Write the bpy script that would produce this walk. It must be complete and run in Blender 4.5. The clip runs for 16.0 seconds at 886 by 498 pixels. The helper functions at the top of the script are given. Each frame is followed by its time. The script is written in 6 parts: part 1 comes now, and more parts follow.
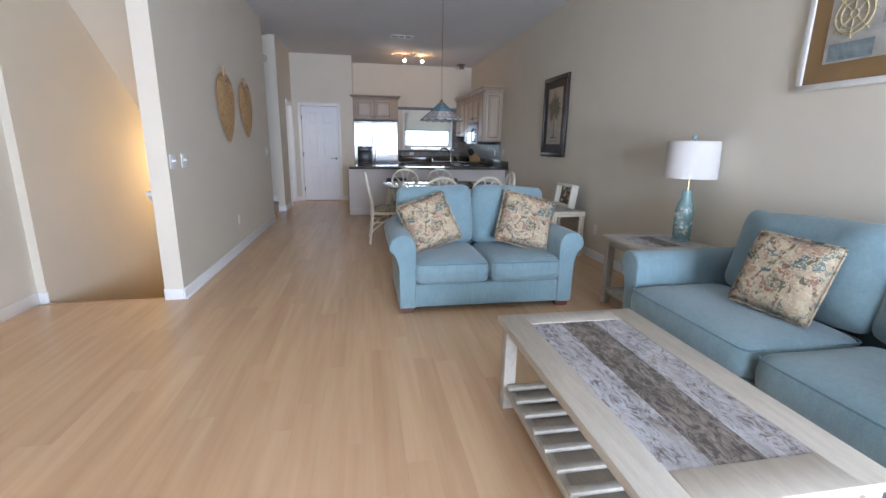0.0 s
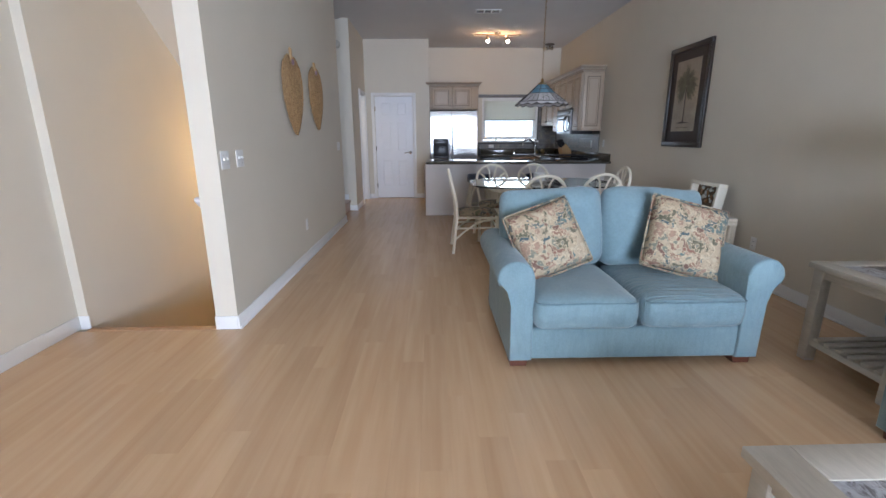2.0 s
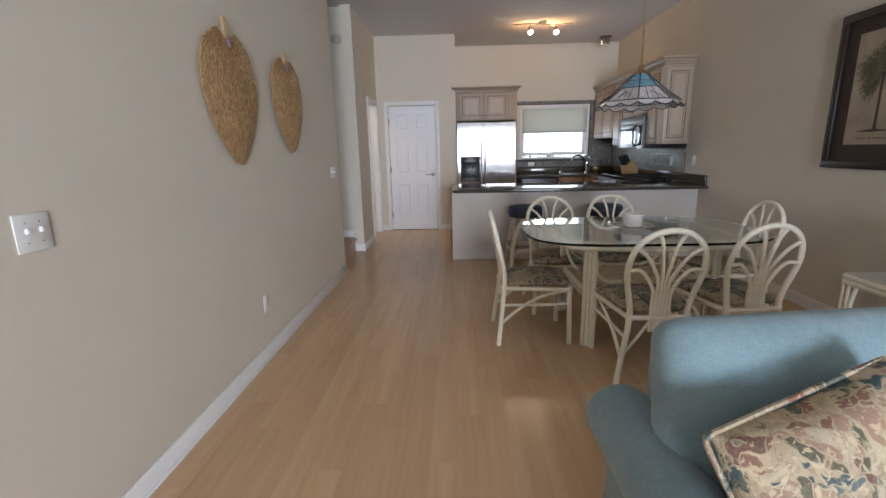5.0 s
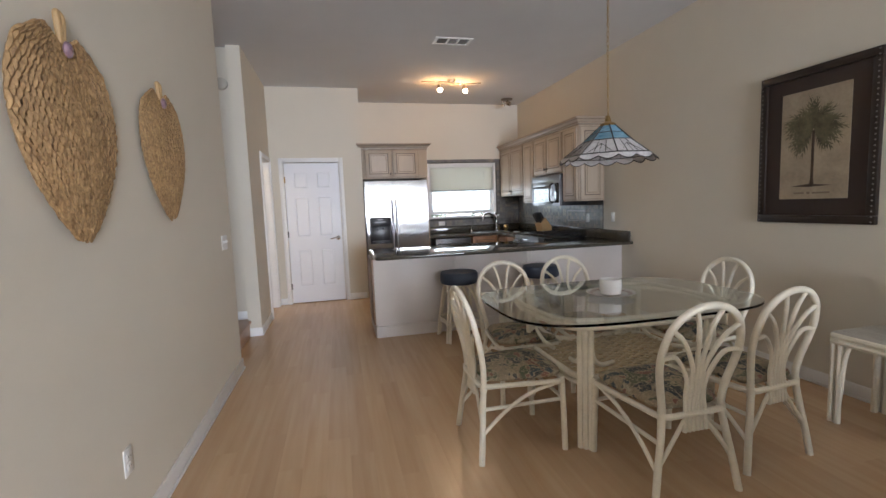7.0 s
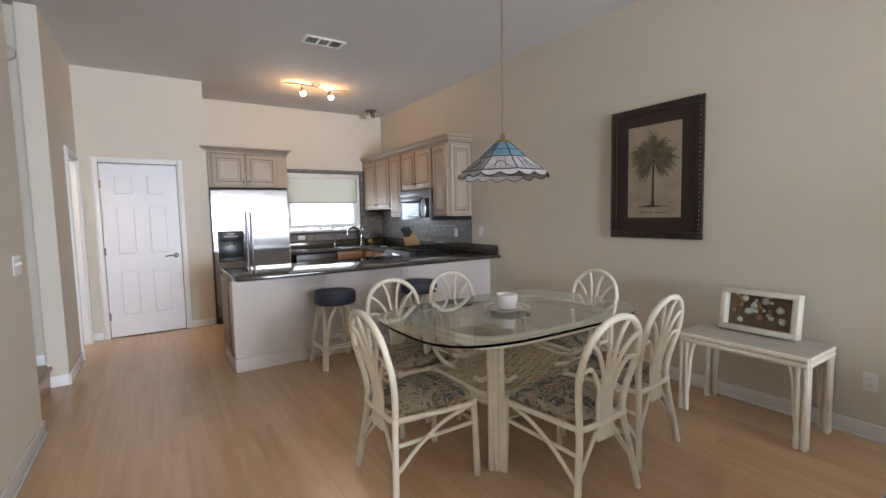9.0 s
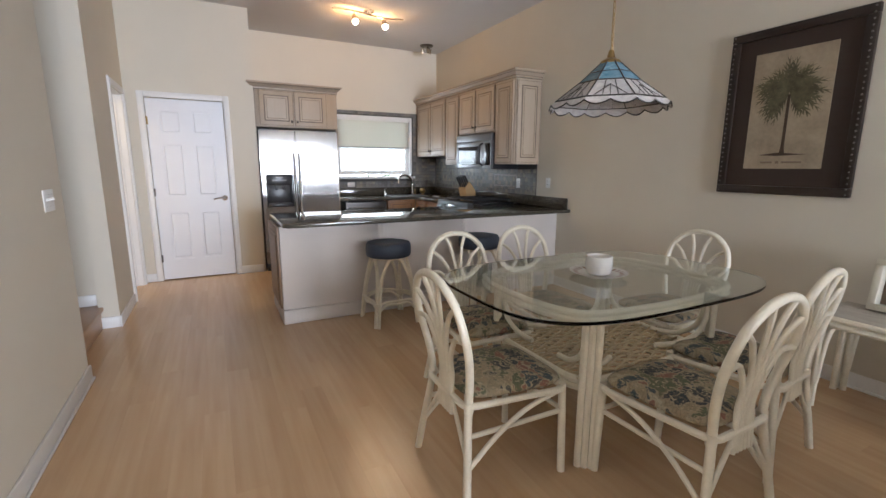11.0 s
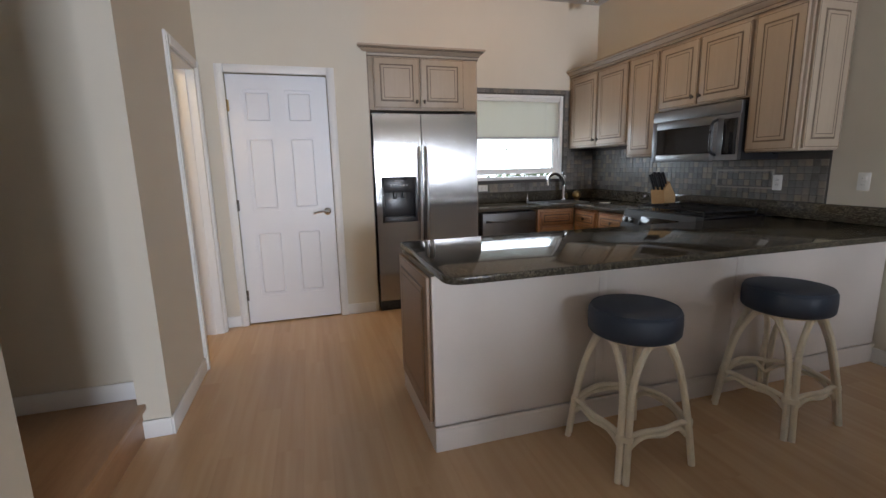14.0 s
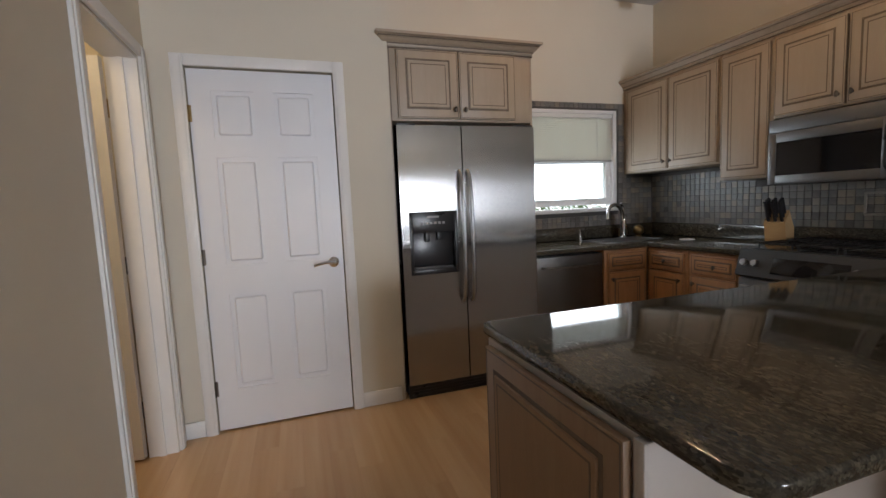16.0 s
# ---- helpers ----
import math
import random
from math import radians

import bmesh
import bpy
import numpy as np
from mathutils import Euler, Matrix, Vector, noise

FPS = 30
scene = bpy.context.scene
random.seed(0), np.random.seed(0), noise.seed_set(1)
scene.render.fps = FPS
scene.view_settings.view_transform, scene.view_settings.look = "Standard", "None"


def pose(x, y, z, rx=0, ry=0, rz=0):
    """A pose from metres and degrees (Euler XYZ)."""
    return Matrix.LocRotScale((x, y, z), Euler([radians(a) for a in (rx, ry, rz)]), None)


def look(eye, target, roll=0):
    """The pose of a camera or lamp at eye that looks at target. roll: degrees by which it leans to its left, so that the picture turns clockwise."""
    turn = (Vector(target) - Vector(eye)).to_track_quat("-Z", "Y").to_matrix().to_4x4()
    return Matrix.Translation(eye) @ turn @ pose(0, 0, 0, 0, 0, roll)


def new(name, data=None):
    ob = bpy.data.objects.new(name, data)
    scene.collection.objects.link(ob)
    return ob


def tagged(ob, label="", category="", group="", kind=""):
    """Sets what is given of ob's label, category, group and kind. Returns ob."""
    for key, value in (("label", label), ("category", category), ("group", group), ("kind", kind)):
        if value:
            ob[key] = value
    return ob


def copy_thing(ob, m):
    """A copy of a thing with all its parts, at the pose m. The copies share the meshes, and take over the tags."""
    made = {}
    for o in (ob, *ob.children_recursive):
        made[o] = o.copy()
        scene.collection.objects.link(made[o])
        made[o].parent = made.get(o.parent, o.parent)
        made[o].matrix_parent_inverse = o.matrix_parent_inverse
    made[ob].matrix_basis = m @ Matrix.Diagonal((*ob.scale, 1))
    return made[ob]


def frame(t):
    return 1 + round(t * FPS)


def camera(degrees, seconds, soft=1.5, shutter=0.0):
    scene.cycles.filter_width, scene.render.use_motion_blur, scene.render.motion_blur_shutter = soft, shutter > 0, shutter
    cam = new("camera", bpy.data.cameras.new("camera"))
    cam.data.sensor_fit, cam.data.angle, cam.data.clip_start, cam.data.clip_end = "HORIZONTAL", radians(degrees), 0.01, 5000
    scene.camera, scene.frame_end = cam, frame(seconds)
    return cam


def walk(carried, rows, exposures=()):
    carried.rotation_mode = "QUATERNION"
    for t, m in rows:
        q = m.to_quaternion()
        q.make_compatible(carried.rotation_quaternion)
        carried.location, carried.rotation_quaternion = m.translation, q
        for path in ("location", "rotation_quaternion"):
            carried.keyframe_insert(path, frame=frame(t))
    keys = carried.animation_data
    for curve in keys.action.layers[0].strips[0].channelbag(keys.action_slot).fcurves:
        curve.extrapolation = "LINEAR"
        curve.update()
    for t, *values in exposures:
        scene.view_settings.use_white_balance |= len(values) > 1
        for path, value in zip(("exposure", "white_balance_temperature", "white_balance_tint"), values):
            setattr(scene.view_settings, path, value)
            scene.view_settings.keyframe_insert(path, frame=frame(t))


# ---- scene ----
cam = camera(90.3, 16.0)
PATH = [
    (0, (0.048, 0.027, 1.289), (0.391, 1.942, 0.825), 0.9),
    (0.5, (-0.077, 0.215, 1.301), (0.228, 2.136, 0.833), -0.8),
    (1, (-0.158, 0.4, 1.288), (0.101, 2.327, 0.819), -0.7),
    (1.5, (-0.142, 0.691, 1.272), (-0.009, 2.635, 0.823), -0.8),
    (2, (-0.129, 1.01, 1.263), (-0.081, 2.947, 0.767), -0.2),
    (2.5, (-0.151, 1.365, 1.268), (-0.108, 3.305, 0.782), -1.2),
    (3, (-0.138, 1.692, 1.265), (-0.149, 3.636, 0.796), -1.4),
    (3.5, (-0.097, 2.005, 1.276), (-0.206, 3.949, 0.816), -1.1),
    (3.7, (-0.109, 2.132, 1.27), (-0.219, 4.072, 0.795), -1.3),
    (5.8, (-0.337, 3.246, 1.365), (-0.286, 5.218, 1.041), -1.6),
    (6, (-0.424, 3.329, 1.357), (-0.286, 5.304, 1.077), -2.9),
    (6.5, (-0.516, 3.475, 1.364), (-0.216, 5.435, 1.101), -1.9),
    (7, (-0.552, 3.633, 1.361), (-0.097, 5.57, 1.163), -2.2),
    (7.5, (-0.569, 3.723, 1.373), (0.044, 5.616, 1.176), -1.0),
    (8, (-0.615, 3.807, 1.394), (0.189, 5.634, 1.274), -1.1),
    (8.5, (-0.715, 3.887, 1.408), (0.298, 5.608, 1.293), -1.9),
    (8.7, (-0.752, 3.915, 1.395), (0.329, 5.593, 1.267), -1.5),
    (10.8, (-0.696, 4.338, 1.313), (0.284, 6.045, 0.956), -0.3),
    (11, (-0.665, 4.434, 1.309), (0.236, 6.182, 0.944), 0.2),
    (11.5, (-0.629, 4.764, 1.317), (0.192, 6.555, 0.973), -0.2),
    (12, (-0.617, 5.078, 1.309), (0.116, 6.9, 0.934), -1.0),
    (12.5, (-0.599, 5.434, 1.293), (0.029, 7.305, 0.968), -0.8),
    (13, (-0.641, 5.783, 1.299), (-0.062, 7.663, 0.944), 0.3),
    (13.5, (-0.7, 6.107, 1.293), (-0.108, 7.978, 0.906), -1.3),
    (14, (-0.698, 6.417, 1.29), (-0.137, 8.302, 0.925), -1.3),
    (14.5, (-0.689, 6.707, 1.239), (-0.226, 8.621, 0.89), -1.1),
    (15, (-0.781, 7.046, 1.244), (-0.24, 8.951, 0.965), -2.3),
    (15.5, (-0.805, 7.315, 1.244), (-0.191, 9.199, 0.971), -2.5),
    (16, (-0.768, 7.609, 1.255), (-0.14, 9.498, 1.055), -2.5),
]
EXPOSURES = [(0, -0.12, 5320, 10), (2.5, -0.14, 5320, 10), (3.7, -0.1, 5480, 10), (6, 0.06, 5850, 10), (8.5, 0.42, 5780, 10), (11, 0.48, 5800, 10), (13, 0.14, 5840, 10), (14.5, -0.05, 5890, 10), (16, -0.25, 6090, 10)]
walk(cam, [(t, look(eye, target, roll)) for t, eye, target, roll in PATH], EXPOSURES)

# ---- world and light ----
world = bpy.data.worlds.new("world")
scene.world = world
world.use_nodes = True
wn = world.node_tree.nodes
sky = wn.new("ShaderNodeTexSky")
sky.sky_type, sky.sun_disc = "NISHITA", False
sky.sun_elevation, sky.sun_rotation = radians(46), radians(210)
wn["Background"].inputs["Strength"].default_value = 0.12
world.node_tree.links.new(sky.outputs[0], wn["Background"].inputs["Color"])


def lamp(name, kind, m, power, colour=(1, 1, 1), **settings):
    data = bpy.data.lights.new(name, kind)
    data.energy, data.color = power, colour
    for key, value in settings.items():
        if key == "size":
            data.size = value
        if key == "size_y":
            data.shape, data.size_y = "RECTANGLE", value
        if key == "spread":
            data.spread = value
        if key == "radius":
            data.shadow_soft_size = value
        if key == "angle":
            data.angle = value
        if key == "spot_size":
            data.spot_size = value
        if key == "spot_blend":
            data.spot_blend = value
    ob = new(name, data)
    ob.matrix_world = m
    return ob


lamp("sun", "SUN", look((0, 0, 0), (0.35, 0.6, -0.75)), 2.0, (1, 0.95, 0.88), angle=radians(1))
# sky light through the glass doors behind the walker and through the kitchen window
lamp("sky_light_doors", "AREA", look((1.2, -3.66, 1.1), (0.8, 4, 1.0)), 285, (0.91, 0.93, 0.985), size=2.2, size_y=2.05, spread=radians(125))
lamp("sky_light_kitchen", "AREA", look((1.6, 11.26, 1.38), (1.6, 8, 0.9)), 7, (0.9, 0.95, 1.0), size=1.0, size_y=0.42)

# ---- helpers of this place ----
CEIL = 3.095
WEST, EAST, SOUTH, NORTH = -1.447, 2.69, -3.6, 11.2


def mesh_of(bm, name, smooth=True, angle=40):
    bmesh.ops.recalc_face_normals(bm, faces=bm.faces)
    me = bpy.data.meshes.new(name)
    bm.to_mesh(me)
    bm.free()
    if smooth:
        for p in me.polygons:
            n = p.normal
            p.use_smooth = not (max(abs(n.x), abs(n.y), abs(n.z)) > 0.9999 and p.area > 0.0004)
        me.set_sharp_from_angle(angle=radians(angle))
    return me


def part(name, bm, material, parent=None, label="", smooth=True, angle=40):
    ob = new(name, mesh_of(bm, name, smooth, angle))
    ob.data.materials.append(material)
    if parent is not None:
        ob.parent = parent
    if label:
        ob["label"] = label
    return ob


def thing(name, m, label, category, group=""):
    ob = new(name)
    ob.matrix_basis = m
    return tagged(ob, label, category, group)


def structure(name, bm, material, label, category, smooth=False):
    ob = part(name, bm, material, None, "", smooth)
    return tagged(ob, label, category, kind="structure")


def box(bm, x0, y0, z0, x1, y1, z1, bevel=0.0, seg=2, m=None):
    r = bmesh.ops.create_cube(bm, size=1)
    vs = r["verts"]
    for v in vs:
        v.co = Vector(((x0 + x1) / 2 + v.co.x * (x1 - x0), (y0 + y1) / 2 + v.co.y * (y1 - y0), (z0 + z1) / 2 + v.co.z * (z1 - z0)))
    out = vs
    if bevel:
        es = list({e for v in vs for e in v.link_edges})
        res = bmesh.ops.bevel(bm, geom=es, offset=bevel, segments=seg, profile=0.5, affect="EDGES", clamp_overlap=True)
        out = list({v for f in res["faces"] for v in f.verts} | {v for v in vs if v.is_valid})
    if m is not None:
        bmesh.ops.transform(bm, matrix=m, verts=[v for v in out if v.is_valid])
    return bm


def boxes(rows, bevel=0.0, seg=2):
    bm = bmesh.new()
    for r in rows:
        box(bm, *r, bevel=bevel, seg=seg)
    return bm


def one(x0, y0, z0, x1, y1, z1, bevel=0.0, seg=2):
    return box(bmesh.new(), x0, y0, z0, x1, y1, z1, bevel, seg)


def tube(bm, pts, r, n=8, closed=False, radii=None, ends=True):
    """A round bar along points."""
    pts = [Vector(p) for p in pts]
    k = len(pts)
    rings, ref = [], None
    for i, p in enumerate(pts):
        a = pts[(i - 1) % k] if closed or i > 0 else p
        b = pts[(i + 1) % k] if closed or i < k - 1 else p
        d = (b - a).normalized()
        if ref is None:
            ref = d.orthogonal().normalized()
        ref = (ref - d * ref.dot(d)).normalized()
        side = d.cross(ref)
        rr = radii[i] if radii else r
        rings.append([bm.verts.new(p + rr * (math.cos(2 * math.pi * j / n) * ref + math.sin(2 * math.pi * j / n) * side)) for j in range(n)])
    for i in range(k if closed else k - 1):
        a, b = rings[i], rings[(i + 1) % k]
        for j in range(n):
            bm.faces.new((a[j], a[(j + 1) % n], b[(j + 1) % n], b[j]))
    if not closed and ends:
        bm.faces.new(rings[0][::-1])
        bm.faces.new(rings[-1])
    return bm


def curve_pts(ctrl, n=8, closed=False):
    """Catmull-Rom through the control points."""
    c = [Vector(p) for p in ctrl]
    k = len(c)
    out = []
    for i in range(k if closed else k - 1):
        p0 = c[(i - 1) % k] if closed or i > 0 else 2 * c[0] - c[1]
        p1, p2 = c[i], c[(i + 1) % k]
        p3 = c[(i + 2) % k] if closed or i + 2 < k else 2 * c[-1] - c[-2]
        for j in range(n):
            t = j / n
            out.append(0.5 * (2 * p1 + (p2 - p0) * t + (2 * p0 - 5 * p1 + 4 * p2 - p3) * t * t + (3 * p1 - p0 - 3 * p2 + p3) * t ** 3))
    if not closed:
        out.append(c[-1])
    return out


def lathe(bm, profile, n=24, cx=0.0, cy=0.0):
    rings = []
    for r, z in profile:
        rings.append([bm.verts.new((cx + max(r, 1e-4) * math.cos(2 * math.pi * j / n), cy + max(r, 1e-4) * math.sin(2 * math.pi * j / n), z)) for j in range(n)])
    for a, b in zip(rings, rings[1:]):
        for j in range(n):
            bm.faces.new((a[j], a[(j + 1) % n], b[(j + 1) % n], b[j]))
    bm.faces.new(rings[0][::-1])
    bm.faces.new(rings[-1])
    return bm


def prism(bm, outline, lo, hi, axis="z"):
    """Extrude a 2D outline along an axis; the outline's pair is (x,y), (x,z) or (y,z)."""
    def at(p, h):
        return (p[0], p[1], h) if axis == "z" else ((p[0], h, p[1]) if axis == "y" else (h, p[0], p[1]))
    a = [bm.verts.new(at(p, lo)) for p in outline]
    b = [bm.verts.new(at(p, hi)) for p in outline]
    k = len(outline)
    for i in range(k):
        bm.faces.new((a[i], a[(i + 1) % k], b[(i + 1) % k], b[i]))
    bm.faces.new(a[::-1])
    bm.faces.new(b)
    return bm


def pad(bm, cx, cy, cz, sx, sy, sz, p=4.0, q=2.4, n=20, crown=0.0, wob=0.0, seed=0.0, m=None):
    """A soft cushion: a superellipsoid with rounded rim; crown lifts its middle."""
    def spow(v, e):
        return math.copysign(abs(v) ** e, v)
    rings = []
    lat = 12
    for i in range(1, lat):
        ph = -math.pi / 2 + math.pi * i / lat
        ring = []
        for j in range(n * 2):
            th = math.pi * j / n
            cxy = spow(math.cos(ph), 2 / q)
            x, y, z = cxy * spow(math.cos(th), 2 / p), cxy * spow(math.sin(th), 2 / p), spow(math.sin(ph), 2 / q)
            co = Vector((x * sx / 2, y * sy / 2, z * sz / 2 + crown * (1 - x * x) * (1 - y * y) * (1 if z > 0 else 0.2)))
            if wob:
                co += wob * noise.noise_vector(co * 5 + Vector((seed, seed * 2, 0)))
            co += Vector((cx, cy, cz))
            ring.append(bm.verts.new(m @ co if m is not None else co))
        rings.append(ring)
    k = n * 2
    for a, b in zip(rings, rings[1:]):
        for j in range(k):
            bm.faces.new((a[j], a[(j + 1) % k], b[(j + 1) % k], b[j]))
    for ring, up in ((rings[0], -1), (rings[-1], 1)):
        c = bm.verts.new(sum((v.co for v in ring), Vector()) / k)
        for j in range(k):
            bm.faces.new((ring[j], ring[(j + 1) % k], c))
    return bm


def rounded(x0, y0, x1, y1, r, n=6):
    pts = []
    for cx, cy, a in ((x1 - r, y1 - r, 0), (x0 + r, y1 - r, 90), (x0 + r, y0 + r, 180), (x1 - r, y0 + r, 270)):
        for i in range(n + 1):
            t = radians(a + 90 * i / n)
            pts.append((cx + r * math.cos(t), cy + r * math.sin(t)))
    return pts


# ---- materials ----
def nodes_of(name):
    m = bpy.data.materials.new(name)
    m.use_nodes = True
    nt = m.node_tree
    return m, nt, nt.nodes["Principled BSDF"]


def mapped(nt, scale=(1, 1, 1), rot=(0, 0, 0)):
    tc = nt.nodes.new("ShaderNodeTexCoord")
    mp = nt.nodes.new("ShaderNodeMapping")
    mp.inputs["Scale"].default_value = scale
    mp.inputs["Rotation"].default_value = rot
    nt.links.new(tc.outputs["Object"], mp.inputs[0])
    return mp.outputs[0]


def noise_node(nt, vec, scale, detail=4.0, rough=0.55, distort=0.0):
    n = nt.nodes.new("ShaderNodeTexNoise")
    n.inputs["Scale"].default_value, n.inputs["Detail"].default_value = scale, detail
    n.inputs["Roughness"].default_value, n.inputs["Distortion"].default_value = rough, distort
    nt.links.new(vec, n.inputs["Vector"])
    return n.outputs["Fac"]


def ramp(nt, fac, stops):
    r = nt.nodes.new("ShaderNodeValToRGB")
    els = r.color_ramp.elements
    while len(els) < len(stops):
        els.new(0.5)
    for e, (pos, col) in zip(els, stops):
        e.position, e.color = pos, (*col, 1)
    nt.links.new(fac, r.inputs[0])
    return r.outputs[0]


def mix(nt, fac, a, b, mode="MIX"):
    n = nt.nodes.new("ShaderNodeMix")
    n.data_type, n.blend_type = "RGBA", mode
    for sock, v in ((n.inputs[0], fac), (n.inputs[6], a), (n.inputs[7], b)):
        if isinstance(v, (int, float)):
            sock.default_value = v
        elif isinstance(v, tuple):
            sock.default_value = (*v, 1)
        else:
            nt.links.new(v, sock)
    return n.outputs[2]


def bump(nt, bsdf, fac, strength=0.2, dist=0.01):
    b = nt.nodes.new("ShaderNodeBump")
    b.inputs["Strength"].default_value, b.inputs["Distance"].default_value = strength, dist
    nt.links.new(fac, b.inputs["Height"])
    nt.links.new(b.outputs[0], bsdf.inputs["Normal"])


def shade(c, k):
    return tuple(min(1.0, v * k) for v in c)


def plain(name, col, rough=0.5, metal=0.0, scale=6.0, vary=0.12, fine=60.0, bmp=0.05, dist=0.002, stretch=(1, 1, 1), rvary=0.1, coat=0.0):
    """Paint, metal, plastic: a base colour with soft blotches, fine grain, bump and uneven gloss."""
    m, nt, b = nodes_of(name)
    v = mapped(nt, stretch)
    big, small = noise_node(nt, v, scale, 5), noise_node(nt, v, fine, 3)
    c = ramp(nt, big, [(0.3, shade(col, 1 - vary)), (0.7, shade(col, 1 + vary * 0.6))])
    c = mix(nt, 0.25, c, ramp(nt, small, [(0.3, shade(col, 1 - vary)), (0.7, shade(col, 1 + vary * 0.5))]))
    nt.links.new(c, b.inputs["Base Color"])
    rr = nt.nodes.new("ShaderNodeMapRange")
    rr.inputs[3].default_value, rr.inputs[4].default_value = max(0.02, rough - rvary), min(1, rough + rvary)
    nt.links.new(big, rr.inputs[0])
    nt.links.new(rr.outputs[0], b.inputs["Roughness"])
    b.inputs["Metallic"].default_value = metal
    b.inputs["Coat Weight"].default_value = coat
    if bmp:
        bump(nt, b, small, bmp, dist)
    return m


def fabric(name, col, dark, rough=0.9, folds=0.25, fold_scale=(1.0, 1.0, 1.0)):
    """Woven chenille: fine ribs, soft blotches and worn light patches."""
    m, nt, b = nodes_of(name)
    v = mapped(nt)
    big = noise_node(nt, v, 3.5, 5, 0.6)
    mid = noise_node(nt, mapped(nt, (1, 1, 0.25)), 45, 3)
    fine = noise_node(nt, mapped(nt, (1, 1, 0.5)), 260, 2)
    c = ramp(nt, big, [(0.3, dark), (0.7, col)])
    c = mix(nt, 0.35, c, ramp(nt, mid, [(0.3, dark), (0.7, shade(col, 1.15))]))
    c = mix(nt, 0.3, c, ramp(nt, fine, [(0.3, shade(dark, 0.8)), (0.7, shade(col, 1.2))]))
    nt.links.new(c, b.inputs["Base Color"])
    b.inputs["Roughness"].default_value = rough
    b.inputs["Sheen Weight"].default_value = 0.3
    fo = noise_node(nt, mapped(nt, fold_scale), 7, 3, 0.5, 0.6)
    b1, b2 = nt.nodes.new("ShaderNodeBump"), nt.nodes.new("ShaderNodeBump")
    b1.inputs["Strength"].default_value, b1.inputs["Distance"].default_value = folds, 0.03
    b2.inputs["Strength"].default_value, b2.inputs["Distance"].default_value = 0.35, 0.003
    nt.links.new(fo, b1.inputs["Height"])
    nt.links.new(fine, b2.inputs["Height"])
    nt.links.new(b1.outputs[0], b2.inputs["Normal"])
    nt.links.new(b2.outputs[0], b.inputs["Normal"])
    return m


def floral(name, ground, tints, scale=13.0):
    """A printed tapestry of leaves and shells: scattered cells in several dyes with dark outlines."""
    m, nt, b = nodes_of(name)
    v = mapped(nt)
    warp = nt.nodes.new("ShaderNodeTexNoise")
    warp.inputs["Scale"].default_value, warp.inputs["Detail"].default_value = 9.0, 3
    nt.links.new(v, warp.inputs["Vector"])
    add = nt.nodes.new("ShaderNodeMixRGB")
    add.blend_type = "LINEAR_LIGHT"
    add.inputs[0].default_value = 0.16
    nt.links.new(v, add.inputs[1])
    nt.links.new(warp.outputs["Color"], add.inputs[2])
    vor = nt.nodes.new("ShaderNodeTexVoronoi")
    vor.inputs["Scale"].default_value = scale
    nt.links.new(add.outputs[0], vor.inputs["Vector"])
    sep = nt.nodes.new("ShaderNodeSeparateColor")
    nt.links.new(vor.outputs["Color"], sep.inputs[0])
    k = len(tints)
    r = ramp(nt, sep.outputs[0], [(i / k, c) for i, c in enumerate(tints)])
    r.node.color_ramp.interpolation = "CONSTANT"
    edge = nt.nodes.new("ShaderNodeTexVoronoi")
    edge.feature = "DISTANCE_TO_EDGE"
    edge.inputs["Scale"].default_value = scale
    nt.links.new(add.outputs[0], edge.inputs["Vector"])
    em = ramp(nt, edge.outputs["Distance"], [(0.02, (0, 0, 0)), (0.10, (1, 1, 1))])
    c = mix(nt, em, ground, r)
    veins = noise_node(nt, add.outputs[0], 42, 3, 0.7, 1.2)
    c = mix(nt, ramp(nt, veins, [(0.42, (0.55, 0.55, 0.55)), (0.5, (0, 0, 0))]), c, shade(ground, 0.5))
    c = mix(nt, ramp(nt, noise_node(nt, v, 30, 2, 0.5, 2.0), [(0.58, (0, 0, 0)), (0.64, (0.8, 0.8, 0.8))]), c, shade(ground, 1.25))
    nt.links.new(c, b.inputs["Base Color"])
    b.inputs["Roughness"].default_value = 0.85
    bump(nt, b, noise_node(nt, v, 300, 2), 0.25, 0.002)
    return m


